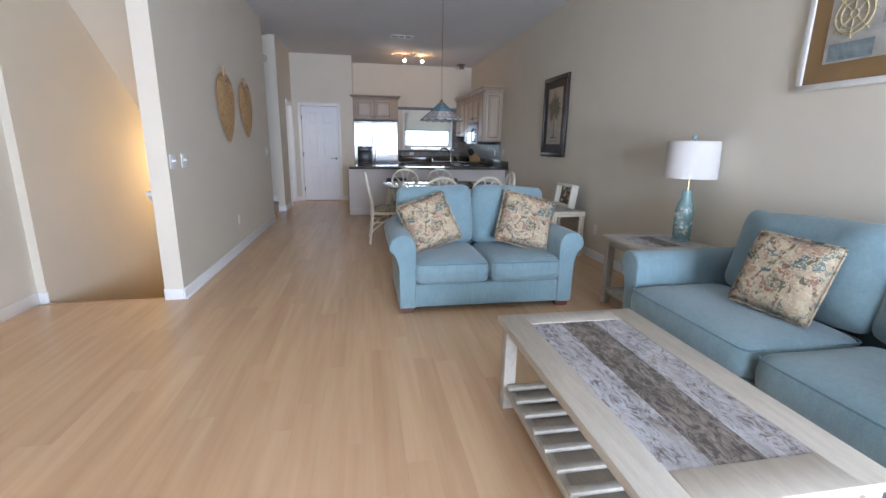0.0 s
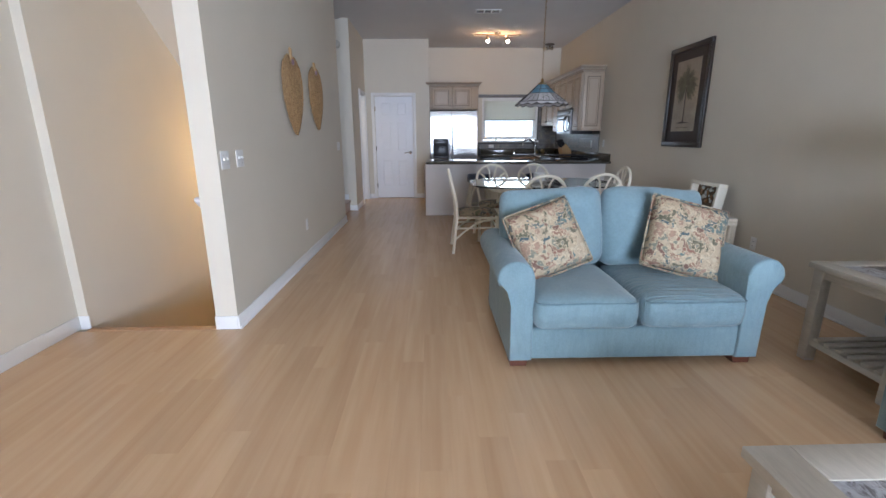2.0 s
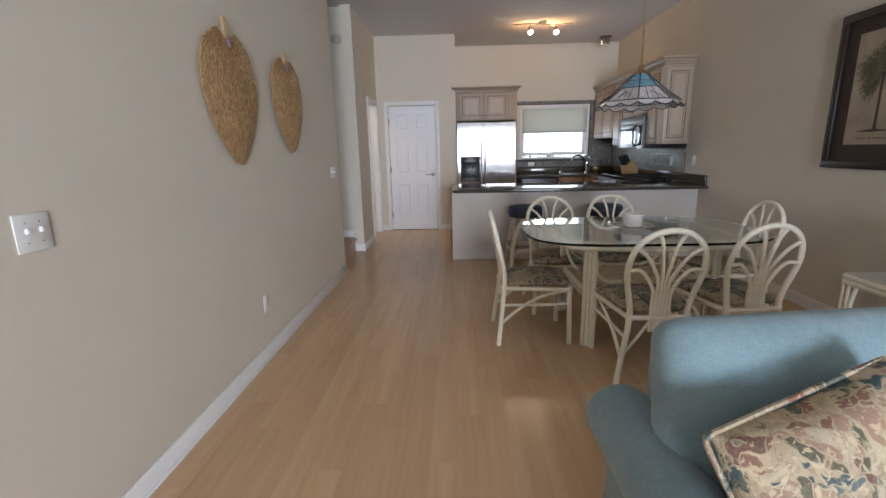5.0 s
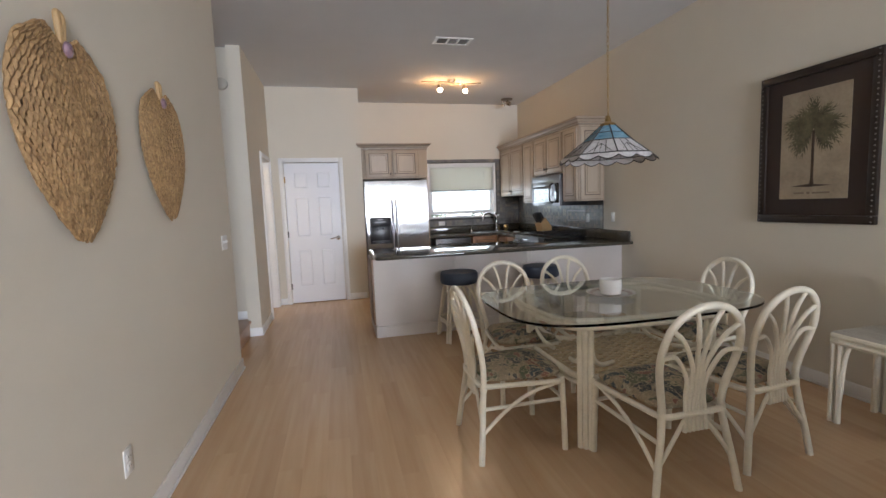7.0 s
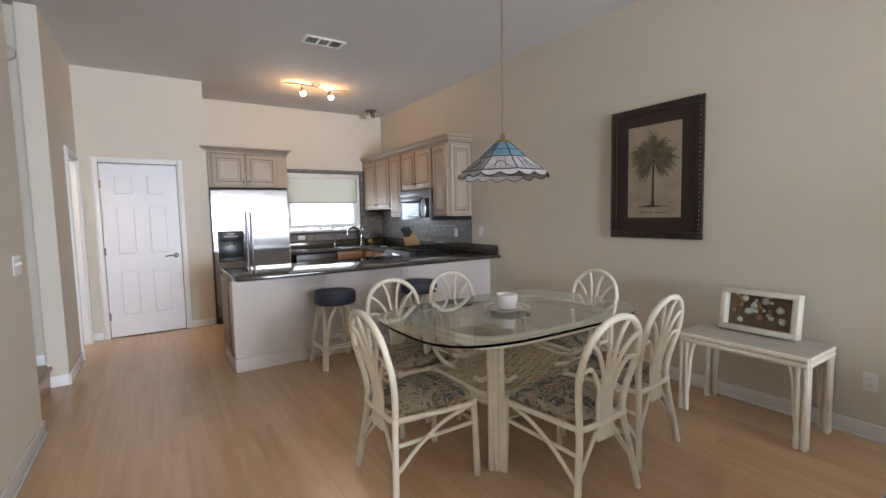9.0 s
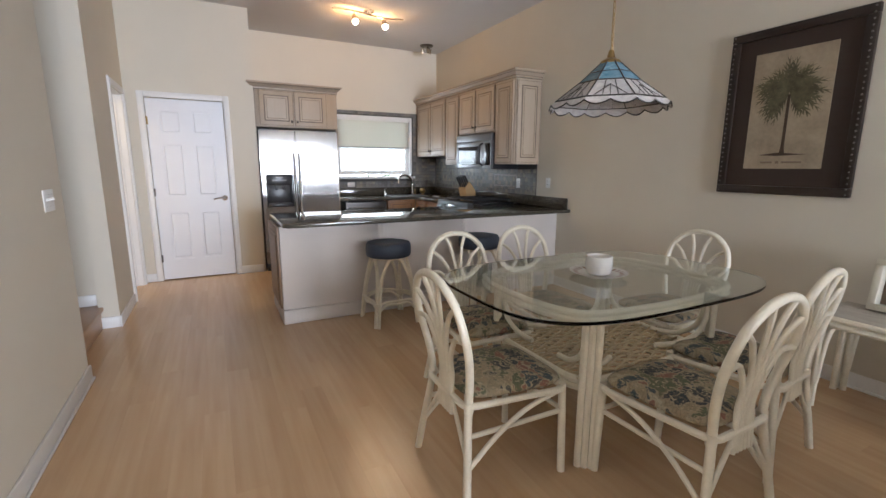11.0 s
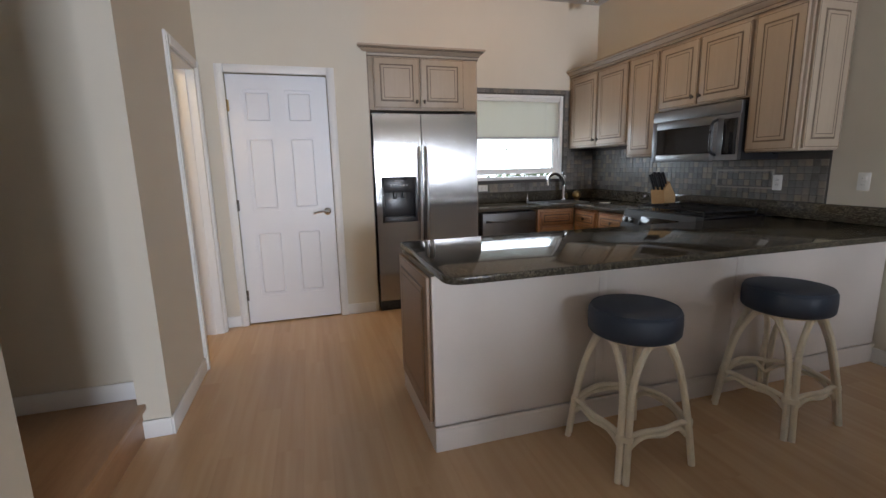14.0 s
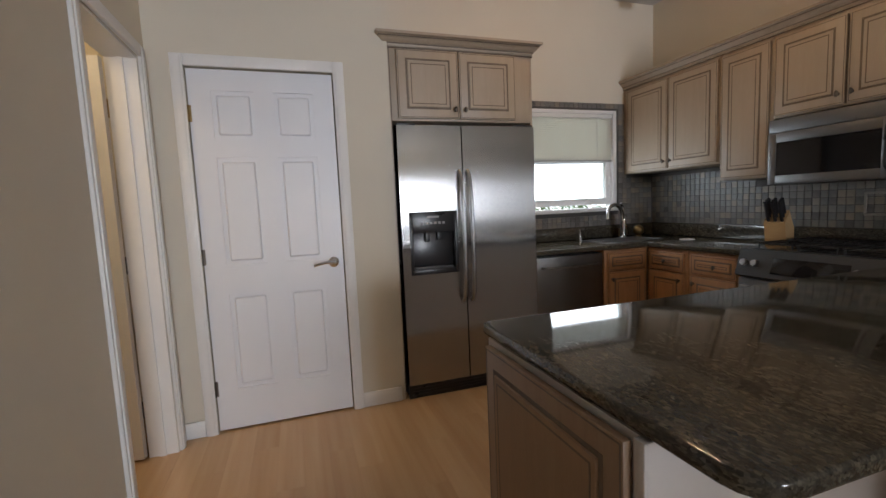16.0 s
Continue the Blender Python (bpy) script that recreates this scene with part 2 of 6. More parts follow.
def wood(name, light, dark, along=(1, 12, 12), rough=0.4, scale=3.0, bmp=0.1, random=0.0, coat=0.0, twist=0.8):
    """Grain stretched along one axis; random makes each board differ."""
    m, nt, b = nodes_of(name)
    v = mapped(nt, along)
    if random:
        oi = nt.nodes.new("ShaderNodeObjectInfo")
        sh = nt.nodes.new("ShaderNodeVectorMath")
        mul = nt.nodes.new("ShaderNodeMath")
        mul.operation = "MULTIPLY"
        mul.inputs[1].default_value = 37.0
        nt.links.new(oi.outputs["Random"], mul.inputs[0])
        nt.links.new(v, sh.inputs[0])
        nt.links.new(mul.outputs[0], sh.inputs[1])
        v = sh.outputs[0]
    g = noise_node(nt, v, scale, 6, 0.6, twist)
    f = noise_node(nt, v, scale * 9, 3)
    c = ramp(nt, g, [(0.3, dark), (0.72, light)])
    c = mix(nt, 0.3, c, ramp(nt, f, [(0.3, dark), (0.7, light)]))
    if random:
        c = mix(nt, 1.0, c, ramp(nt, oi.outputs["Random"], [(0, (1 - random, 1 - random * 1.05, 1 - random * 1.15)), (1, (1, 1, 1))]), "MULTIPLY")
    nt.links.new(c, b.inputs["Base Color"])
    rr = nt.nodes.new("ShaderNodeMapRange")
    rr.inputs[3].default_value, rr.inputs[4].default_value = rough - 0.06, rough + 0.08
    nt.links.new(g, rr.inputs[0])
    nt.links.new(rr.outputs[0], b.inputs["Roughness"])
    b.inputs["Coat Weight"].default_value = coat
    if bmp:
        bump(nt, b, f, bmp, 0.002)
    return m


def brushed(name, col, rough, turn=0.0):
    """Vertically brushed steel: reflections smear sideways."""
    m, nt, b = nodes_of(name)
    v = mapped(nt, (5, 5, 0.3))
    f = noise_node(nt, v, 90, 3)
    nt.links.new(ramp(nt, f, [(0.3, shade(col, 0.93)), (0.7, col)]), b.inputs["Base Color"])
    b.inputs["Metallic"].default_value, b.inputs["Roughness"].default_value = 1.0, rough
    b.inputs["Anisotropic"].default_value, b.inputs["Anisotropic Rotation"].default_value = 1.0, turn
    tg = nt.nodes.new("ShaderNodeCombineXYZ")
    tg.inputs[0].default_value = 1.0
    nt.links.new(tg.outputs[0], b.inputs["Tangent"])
    return m


def granite(name):
    m, nt, b = nodes_of(name)
    v = mapped(nt)
    vor = nt.nodes.new("ShaderNodeTexVoronoi")
    vor.inputs["Scale"].default_value = 210
    stretch = mapped(nt, (1.0, 0.45, 1.0), (0, 0, 0.6))
    nt.links.new(stretch, vor.inputs["Vector"])
    sep = nt.nodes.new("ShaderNodeSeparateColor")
    nt.links.new(vor.outputs["Color"], sep.inputs[0])
    c = ramp(nt, sep.outputs[0], [(0.0, (0.022, 0.02, 0.015)), (0.35, (0.046, 0.041, 0.029)), (0.65, (0.075, 0.065, 0.046)), (0.95, (0.13, 0.112, 0.083))])
    c = mix(nt, ramp(nt, noise_node(nt, stretch, 26, 5, 0.65, 0.8), [(0.42, (0, 0, 0)), (0.62, (0.7, 0.7, 0.7))]), c, (0.032, 0.03, 0.025))
    c = mix(nt, ramp(nt, noise_node(nt, stretch, 60, 4, 0.6, 1.5), [(0.56, (0, 0, 0)), (0.68, (0.6, 0.6, 0.6))]), c, (0.125, 0.108, 0.082))
    nt.links.new(c, b.inputs["Base Color"])
    b.inputs["Roughness"].default_value = 0.07
    b.inputs["Specular IOR Level"].default_value = 0.6
    return m


def glassy(name, col=(0.93, 0.98, 0.96), rough=0.0):
    m, nt, b = nodes_of(name)
    b.inputs["Base Color"].default_value = (*col, 1)
    b.inputs["Roughness"].default_value = rough
    b.inputs["Transmission Weight"].default_value = 1.0
    b.inputs["IOR"].default_value = 1.45
    return m


def glow(name, col, strength):
    m, nt, b = nodes_of(name)
    b.inputs["Base Color"].default_value = (*col, 1)
    b.inputs["Emission Color"].default_value = (*col, 1)
    b.inputs["Emission Strength"].default_value = strength
    return m


WALL = plain("wall_paint", (0.665, 0.612, 0.508), 0.75, vary=0.03, scale=2.2, fine=140, bmp=0.12, dist=0.002)
CEILING_PAINT = plain("ceiling_paint", (0.68, 0.67, 0.66), 0.85, vary=0.03, scale=3, fine=180, bmp=0.2, dist=0.003)
TRIM = plain("white_trim", (0.8, 0.79, 0.77), 0.4, vary=0.03, fine=40, bmp=0.03)
DOOR_PAINT = plain("door_paint", (0.78, 0.79, 0.82), 0.38, vary=0.025, scale=4, fine=90, bmp=0.06)


def plank_wood(name, light, dark):
    """Satin maple boards: a soft long grain and a tone of its own for each board."""
    m, nt, b = nodes_of(name)
    oi = nt.nodes.new("ShaderNodeObjectInfo")
    v = mapped(nt, (14, 0.7, 14))
    mul, sh = nt.nodes.new("ShaderNodeMath"), nt.nodes.new("ShaderNodeVectorMath")
    mul.operation = "MULTIPLY"
    mul.inputs[1].default_value = 19.0
    nt.links.new(oi.outputs["Random"], mul.inputs[0])
    nt.links.new(v, sh.inputs[0])
    nt.links.new(mul.outputs[0], sh.inputs[1])
    c = ramp(nt, noise_node(nt, sh.outputs[0], 1.6, 3, 0.5), [(0.25, dark), (0.75, light)])
    c = mix(nt, 1.0, c, ramp(nt, oi.outputs["Random"], [(0, (0.9, 0.885, 0.87)), (1, (1, 1, 1))]), "MULTIPLY")
    nt.links.new(c, b.inputs["Base Color"])
    b.inputs["Roughness"].default_value = 0.25
    return m


PLANK = plank_wood("maple_plank", (0.66, 0.46, 0.275), (0.57, 0.375, 0.205))
SUBFLOOR = plain("subfloor", (0.16, 0.10, 0.06), 0.7)
STAIR_WOOD = wood("stair_tread", (0.5, 0.3, 0.16), (0.38, 0.22, 0.11), (8, 1, 8), 0.35, 2.5, 0.05)
BLUE = fabric("blue_chenille", (0.20, 0.283, 0.308), (0.128, 0.196, 0.222))
BLUE_GATHER = fabric("gathered_chenille", (0.20, 0.283, 0.308), (0.128, 0.196, 0.222), 0.9, 0.9, (0.5, 7.0, 1.0))
PIPING = fabric("blue_piping", (0.12, 0.19, 0.22), (0.08, 0.13, 0.155))
PILLOW = floral("pillow_tapestry", (0.40, 0.32, 0.21), [(0.36, 0.28, 0.18), (0.045, 0.08, 0.09), (0.2, 0.1, 0.065), (0.42, 0.35, 0.24), (0.085, 0.085, 0.05), (0.38, 0.3, 0.2), (0.14, 0.07, 0.05), (0.16, 0.17, 0.13), (0.3, 0.19, 0.13), (0.09, 0.13, 0.125)], 21)
SEAT_CLOTH = floral("seat_tapestry", (0.36, 0.29, 0.19), [(0.34, 0.26, 0.16), (0.05, 0.075, 0.085), (0.24, 0.11, 0.075), (0.42, 0.36, 0.25), (0.11, 0.12, 0.065), (0.3, 0.24, 0.15), (0.035, 0.045, 0.05)], 15)
RATTAN = plain("cream_rattan", (0.83, 0.765, 0.62), 0.34, vary=0.12, scale=14, fine=90, bmp=0.1)
WHITEWASH = wood("whitewashed_wood", (0.54, 0.50, 0.425), (0.38, 0.345, 0.285), (10, 1.2, 10), 0.55, 3, 0.15)


def weathered(name, pale, mid, dark, share):
    """Worn paint on old boards: pale paint, bare grey wood and dark scuffs drawn out along y."""
    m, nt, b = nodes_of(name)
    oi = nt.nodes.new("ShaderNodeObjectInfo")
    v = mapped(nt, (3.2, 1.3, 3.2))
    mul, sh = nt.nodes.new("ShaderNodeMath"), nt.nodes.new("ShaderNodeVectorMath")
    mul.operation = "MULTIPLY"
    mul.inputs[1].default_value = 23.0
    nt.links.new(oi.outputs["Random"], mul.inputs[0])
    nt.links.new(v, sh.inputs[0])
    nt.links.new(mul.outputs[0], sh.inputs[1])
    v = sh.outputs[0]
    c = ramp(nt, noise_node(nt, v, 7, 6, 0.65, 0.6), [(0.34, mid), (0.62, pale)])
    c = mix(nt, ramp(nt, noise_node(nt, v, 11, 7, 0.75, 1.4), [(share, (0.85, 0.85, 0.85)), (share + 0.1, (0, 0, 0))]), c, dark)
    c = mix(nt, ramp(nt, noise_node(nt, v, 4, 3, 0.6, 0.5), [(0.55, (0, 0, 0)), (0.72, (0.5, 0.5, 0.5))]), c, (0.36, 0.29, 0.2))
    nt.links.new(c, b.inputs["Base Color"])
    b.inputs["Roughness"].default_value = 0.62
    bump(nt, b, noise_node(nt, v, 40, 4), 0.2, 0.002)
    return m


WEATHERED = weathered("weathered_board", (0.50, 0.50, 0.53), (0.30, 0.29, 0.29), (0.09, 0.075, 0.065), 0.40)
DARK_BOARD = weathered("dark_board", (0.30, 0.27, 0.24), (0.16, 0.14, 0.12), (0.05, 0.04, 0.035), 0.45)
DARK_FOOT = wood("dark_foot", (0.13, 0.045, 0.02), (0.07, 0.02, 0.01), (1, 1, 6), 0.35)
CAB = wood("glazed_maple", (0.43, 0.345, 0.258), (0.375, 0.297, 0.216), (10, 10, 1), 0.42, 2.2, 0.05)
CAB_GLAZE = wood("glaze_line", (0.19, 0.138, 0.094), (0.12, 0.085, 0.057), (10, 10, 1), 0.5, 2.2, 0.05)
BASE_CAB = wood("base_maple", (0.46, 0.25, 0.12), (0.33, 0.17, 0.08), (10, 10, 1), 0.4, 2.2, 0.05)
# base maple darkened: the shade on the peninsula's end is in this colour
SHADED_END_MAPLE = wood("shaded_end_maple", (0.33, 0.215, 0.125), (0.26, 0.16, 0.09), (10, 10, 1), 0.42, 2.2, 0.04)
WICKER = plain("honey_wicker", (0.6, 0.48, 0.3), 0.5, vary=0.2, scale=14, fine=90, bmp=0.1)
PENINSULA = plain("peninsula_paint", (0.66, 0.60, 0.55), 0.5, vary=0.04, scale=3, fine=70, bmp=0.05)
GRANITE = granite("granite")
STEEL = plain("brushed_steel", (0.42, 0.42, 0.43), 0.3, 1.0, 3, 0.05, 260, 0.03, 0.0005, (6, 6, 0.3), 0.04)
FRIDGE_STEEL = brushed("fridge_steel", (0.36, 0.355, 0.35), 0.18, 0.0)
APPLIANCE = plain("appliance_steel", (0.2, 0.2, 0.205), 0.4, 1.0, 3, 0.05, 260, 0.03, 0.0005, (6, 6, 0.3), 0.04)
CHROME = plain("chrome", (0.75, 0.75, 0.76), 0.1, 1.0, vary=0.03, bmp=0, rvary=0.03)
PEWTER = plain("pewter", (0.16, 0.14, 0.12), 0.35, 1.0, vary=0.1, bmp=0)
BRASS = plain("brass", (0.38, 0.26, 0.11), 0.3, 1.0, vary=0.1, bmp=0)
BLACK = plain("black_plastic", (0.018, 0.018, 0.02), 0.3, vary=0.2, bmp=0.03)
BLACK_GLASS = plain("black_glass", (0.01, 0.01, 0.012), 0.06, vary=0.1, bmp=0, rvary=0.02)
NAVY = plain("navy_vinyl", (0.034, 0.049, 0.08), 0.5, vary=0.12, scale=8, fine=180, bmp=0.25, dist=0.002)
GLASS = glassy("clear_glass")
TABLE_GLASS = glassy("table_glass", (0.92, 0.98, 0.96))
GROUT = plain("grout", (0.09, 0.083, 0.075), 0.85, vary=0.1)
WHITE_PLASTIC = plain("white_plastic", (0.78, 0.77, 0.74), 0.35, vary=0.03, bmp=0.02)
CERAMIC = plain("white_ceramic", (0.8, 0.78, 0.74), 0.2, vary=0.03, bmp=0.0)
BULB = glow("bulb", (1.0, 0.8, 0.52), 28.0)

# ---- structure ----
def wall_box(name, rows, label="painted plaster wall in warm beige", material=None):
    return structure(name, boxes(rows), material or WALL, label, "wall")


T = 0.145
wall_box("wall_stair_partition", [(WEST - T, 3.814, 0, WEST, 7.703, CEIL), (WEST - T, 3.95, -2.9, WEST, 7.703, 0)], "tall beige partition wall beside the stairwell")
wall_box("wall_west_living", [(-2.68, SOUTH, 0, -2.53, 3.85, CEIL)])
wall_box("wall_stairwell", [(-2.68, 3.85, -2.9, -2.465, 9.0, CEIL)], "stairwell side wall in beige paint")
wall_box("wall_stair_landing", [(-2.465, 8.83, 0, -1.58, 9.0, CEIL)], "painted wall at the side of the stair landing")
wall_box("wall_hall", [(-1.58, 8.75, 0, -1.442, 9.54, CEIL), (-1.58, 9.54, 2.045, -1.442, 10.21, CEIL), (-1.58, 10.21, 0, -1.442, 10.33, CEIL)], "hall wall with a white cased doorway")
structure("wall_pantry", prism(bmesh.new(), [(-1.58, 0), (-1.268, 0), (-1.268, 2.046), (-0.498, 2.046), (-0.498, 0), (-0.165, 0), (-0.165, CEIL), (-1.58, CEIL)], 10.33, 10.43, "y"), WALL, "beige wall round the white panel door", "wall")
wall_box("wall_pantry_side", [(-0.28, 10.43, 0, -0.165, NORTH, CEIL)], "beige side wall of the pantry")
WX0, WX1, WZ0, WZ1 = 1.0, 2.24, 1.14, 2.08
wall_box("wall_north", [(-0.28, NORTH, 0, WX0, NORTH + 0.16, CEIL), (WX1, NORTH, 0, EAST, NORTH + 0.16, CEIL), (WX0, NORTH, 0, WX1, NORTH + 0.16, WZ0), (WX0, NORTH, WZ1, WX1, NORTH + 0.16, CEIL)], "kitchen wall with the window opening")
wall_box("wall_east", [(EAST, SOUTH, 0, EAST + 0.16, NORTH + 0.16, CEIL)], "long beige wall with scuffs above the sofa")
wall_box("wall_south", [(-2.68, SOUTH - 0.16, 0, 0.0, SOUTH, CEIL), (2.6, SOUTH - 0.16, 0, EAST + 0.16, SOUTH, CEIL), (0.0, SOUTH - 0.16, 2.2, 2.6, SOUTH, CEIL)], "beige wall round the glass doors")
wall_box("wall_bath", [(-3.2, 9.0, 0, -3.08, 11.0, CEIL), (-3.2, 10.88, 0, -1.33, 11.0, CEIL), (-3.08, 9.0, 0, -2.68, 9.12, CEIL), (-1.45, 10.43, 0, -1.33, 10.88, CEIL)], "pale wall of the side room")
structure("ceiling", boxes([(-3.2, SOUTH - 0.16, CEIL, EAST + 0.16, NORTH + 0.16, CEIL + 0.15)]), CEILING_PAINT, "flat white textured ceiling", "ceiling")
structure("floor", boxes([(-2.53, SOUTH, -0.2, EAST, 3.83, -0.012), (WEST - 0.135, 3.83, -0.2, EAST, NORTH, -0.012), (-3.08, 9.0, -0.2, WEST, 10.88, -0.012)]), SUBFLOOR, "pale maple plank floor with a soft sheen", "floor")

# stairs down, soffit of the flight above, landing
steps = bmesh.new()
for i in range(12):
    box(steps, -2.465, 3.86 + 0.27 * i, -0.18 * (i + 2), WEST - T, 4.13 + 0.27 * i + 0.02, -0.18 * (i + 1))
structure("stairs_down", steps, STAIR_WOOD, "wooden stairs leading down beside the partition", "stairs")
structure("stair_nosing", one(-2.465, 3.80, -0.03, WEST - T, 3.86, 0.006, 0.008), STAIR_WOOD, "wooden nosing at the head of the stairs", "nosing", True)
structure("stair_soffit", prism(bmesh.new(), [(3.985, CEIL), (7.7, CEIL - 0.806 * 3.715), (7.7, CEIL - 0.806 * 3.715 + 0.25), (4.3, CEIL)], -2.465, WEST - T, "x"), WALL, "sloping painted soffit under the upper stairs", "soffit")
structure("stair_end_wall", one(-2.465, 7.703, -2.9, WEST - T, 7.8, 0.0), WALL, "painted wall at the foot of the stairs", "wall")
structure("stair_landing", boxes([(-2.465, 7.703, 0, -1.565, 8.83, 0.15), (-2.465, 7.703, 0.15, -1.545, 8.83, 0.18)], 0.004), STAIR_WOOD, "first wooden tread of the stairs going up", "stairs", True)
up = bmesh.new()
for i in range(4):
    box(up, -2.465, 7.43 - 0.27 * i, 0.18 + 0.18 * i, WEST - T, 7.703 - 0.27 * i, 0.36 + 0.18 * i)
structure("stairs_up", up, STAIR_WOOD, "wooden stairs going up behind the partition", "stairs")

# ---- trim, doors, windows ----
def board(name, rows, label="white painted baseboard"):
    return structure(name, boxes(rows, 0.006, 2), TRIM, label, "baseboard", True)


BH = 0.095
for nm, row in (("baseboard_partition", (WEST, 3.80, 0, WEST + 0.014, 7.715, BH)), ("baseboard_partition_end", (WEST - T - 0.004, 3.80, 0, WEST, 3.814, BH)),
                ("baseboard_partition_far", (WEST - T, 7.703, 0, WEST, 7.717, BH)),
                ("baseboard_west", (-2.53, SOUTH, 0, -2.516, 3.85, BH)), ("baseboard_west_return", (-2.53, 3.836, 0, -2.451, 3.85, BH)),
                ("baseboard_hall", (-1.442, 8.736, 0, -1.428, 9.475, BH)), ("baseboard_hall_end", (-1.594, 8.736, 0, -1.442, 8.75, BH)),
                ("baseboard_hall_far", (-1.442, 10.275, 0, -1.428, 10.316, BH)),
                ("baseboard_landing", (-2.465, 8.816, 0.18, -1.594, 8.83, 0.18 + BH)),
                ("baseboard_pantry", (-1.442, 10.316, 0, -1.33, 10.33, BH)), ("baseboard_pantry_far", (-0.436, 10.316, 0, -0.187, 10.33, BH)),
                ("baseboard_east", (EAST - 0.014, SOUTH, 0, EAST, 8.18, BH)), ("baseboard_south", (-2.516, SOUTH, 0, 0.0, SOUTH + 0.014, BH))):
    board(nm, [row])
structure("quarter_round", boxes([(WEST + 0.014, 3.80, 0, WEST + 0.026, 7.715, 0.016), (EAST - 0.026, SOUTH, 0, EAST - 0.014, 8.18, 0.016)], 0.005), TRIM, "white shoe moulding along the baseboard", "trim", True)


def casing(name, parent, axis, at, a0, a1, top, w=0.062, d=0.016):
    """Door casing: two legs and a head, stepped profile."""
    for nm, lo, hi, z0, z1 in (("casing", a0 - w, a0, 0, top + w), ("casing", a1, a1 + w, 0, top + w), ("casing", a0, a1, top, top + w)):
        bm = bmesh.new()
        if axis == "y":
            box(bm, lo, at - d, z0, hi, at, z1, 0.004)
            box(bm, lo + 0.012, at - d - 0.006, z0, hi - 0.012, at - d + 0.002, z1 - 0.012, 0.003)
        else:
            box(bm, at, lo, z0, at + d, hi, z1, 0.004)
            box(bm, at + d - 0.002, lo + 0.012, z0, at + d + 0.006, hi - 0.012, z1 - 0.012, 0.003)
        part("casing", bm, TRIM, parent)


def panel_door(name, width, height, label, lever_side=1):
    """Six-panel door, hung on the left edge; face towards -y, origin at the left foot."""
    d = new(name)
    tagged(d, label, "door", kind="structure")
    th = 0.035
    st, mid = 0.115, 0.1
    pw = (width - 2 * st - mid) / 2
    rails = [(0.012, 0.245), (0.245 + 0.555, 0.245 + 0.555 + 0.165), (1.565, 1.665), (height - 0.115, height)]
    slab = bmesh.new()
    for x0, x1 in ((0.003, st), (st + pw, st + pw + mid), (width - st, width - 0.003)):
        box(slab, x0, 0, 0.012, x1, th, height - 0.003)
    for z0, z1 in rails:
        for x0 in (st, st + pw + mid):
            box(slab, x0, 0, z0, x0 + pw, th, min(z1, height - 0.003))
    part("door_frame", slab, DOOR_PAINT, d)
    for (a, z0), (z1, b) in zip(rails, rails[1:]):
        for x0 in (st, st + pw + mid):
            bm = one(x0, 0.012, z0, x0 + pw, th - 0.012, z1)
            prof = one(x0 + 0.022, 0.002, z0 + 0.022, x0 + pw - 0.022, th - 0.002, z1 - 0.022, 0.009, 1)
            me = bpy.data.meshes.new("t")
            prof.to_mesh(me)
            bm.from_mesh(me)
            prof.free()
            part("panel", bm, DOOR_PAINT, d, smooth=False)
    h = bmesh.new()
    lx, lz = width - 0.06, 0.94
    lathe(h, [(0.0, 0), (0.03, 0), (0.031, 0.006), (0.022, 0.012), (0.012, 0.014), (0.011, 0.05), (0.0, 0.052)], 20)
    bmesh.ops.transform(h, matrix=Matrix.Translation((lx, 0, lz)) @ Matrix.Rotation(radians(90), 4, "X"), verts=h.verts)
    tube(h, curve_pts([(lx, -0.047, lz), (lx - 0.04, -0.052, lz + 0.004), (lx - 0.09, -0.05, lz - 0.004), (lx - 0.115, -0.044, lz - 0.012)], 5), 0.009)
    part("lever_handle", h, CHROME, d, "satin chrome lever handle")
    for z in (0.26, 1.02, height - 0.24):
        hb = bmesh.new()
        tube(hb, [(-0.002, -0.006, z - 0.045), (-0.002, -0.006, z + 0.045)], 0.006)
        box(hb, 0.0, -0.002, z - 0.044, 0.014, 0.001, z + 0.044)
        # top hinge in brass: the warm reflection it catches is put into its colour
        part("hinge", hb, PEWTER if z < 1.5 else BRASS, d, "metal hinge")
    return d


pantry = panel_door("door_1", 0.764, 2.041, "closed white six-panel interior door with chrome lever")
pantry.matrix_basis = pose(-1.265, 10.338, 0)
dc = tagged(new("door_casing_1"), "white moulded door casing", "casing", kind="structure")
casing("casing", dc, "y", 10.33, -1.268, -0.498, 2.046)
hall_door = panel_door("door_2", 0.66, 2.03, "open white panel door lit warm from inside")
hall_door.matrix_basis = pose(-1.585, 10.20, 0, 0, 0, 172)
dc2 = tagged(new("door_casing_2"), "white door casing of the side room", "casing", kind="structure")
casing("casing", dc2, "x", -1.442, 9.54, 10.21, 2.045)
structure("door_jamb_1", boxes([(-1.58, 9.54, 0, -1.444, 9.553, 2.043), (-1.58, 10.197, 0, -1.444, 10.21, 2.043), (-1.58, 9.553, 2.032, -1.444, 10.197, 2.043), (-1.53, 10.185, 0, -1.50, 10.197, 2.032)]), TRIM, "white door jamb with a stop", "jamb")
structure("pantry_back", one(-1.32, 10.86, 0, -0.28, 10.9, CEIL), WALL, "plain wall behind the panel door", "wall")
lamp("bath_light", "POINT", pose(-2.3, 9.5, 2.5), 22, (1.0, 0.72, 0.4), radius=0.12)

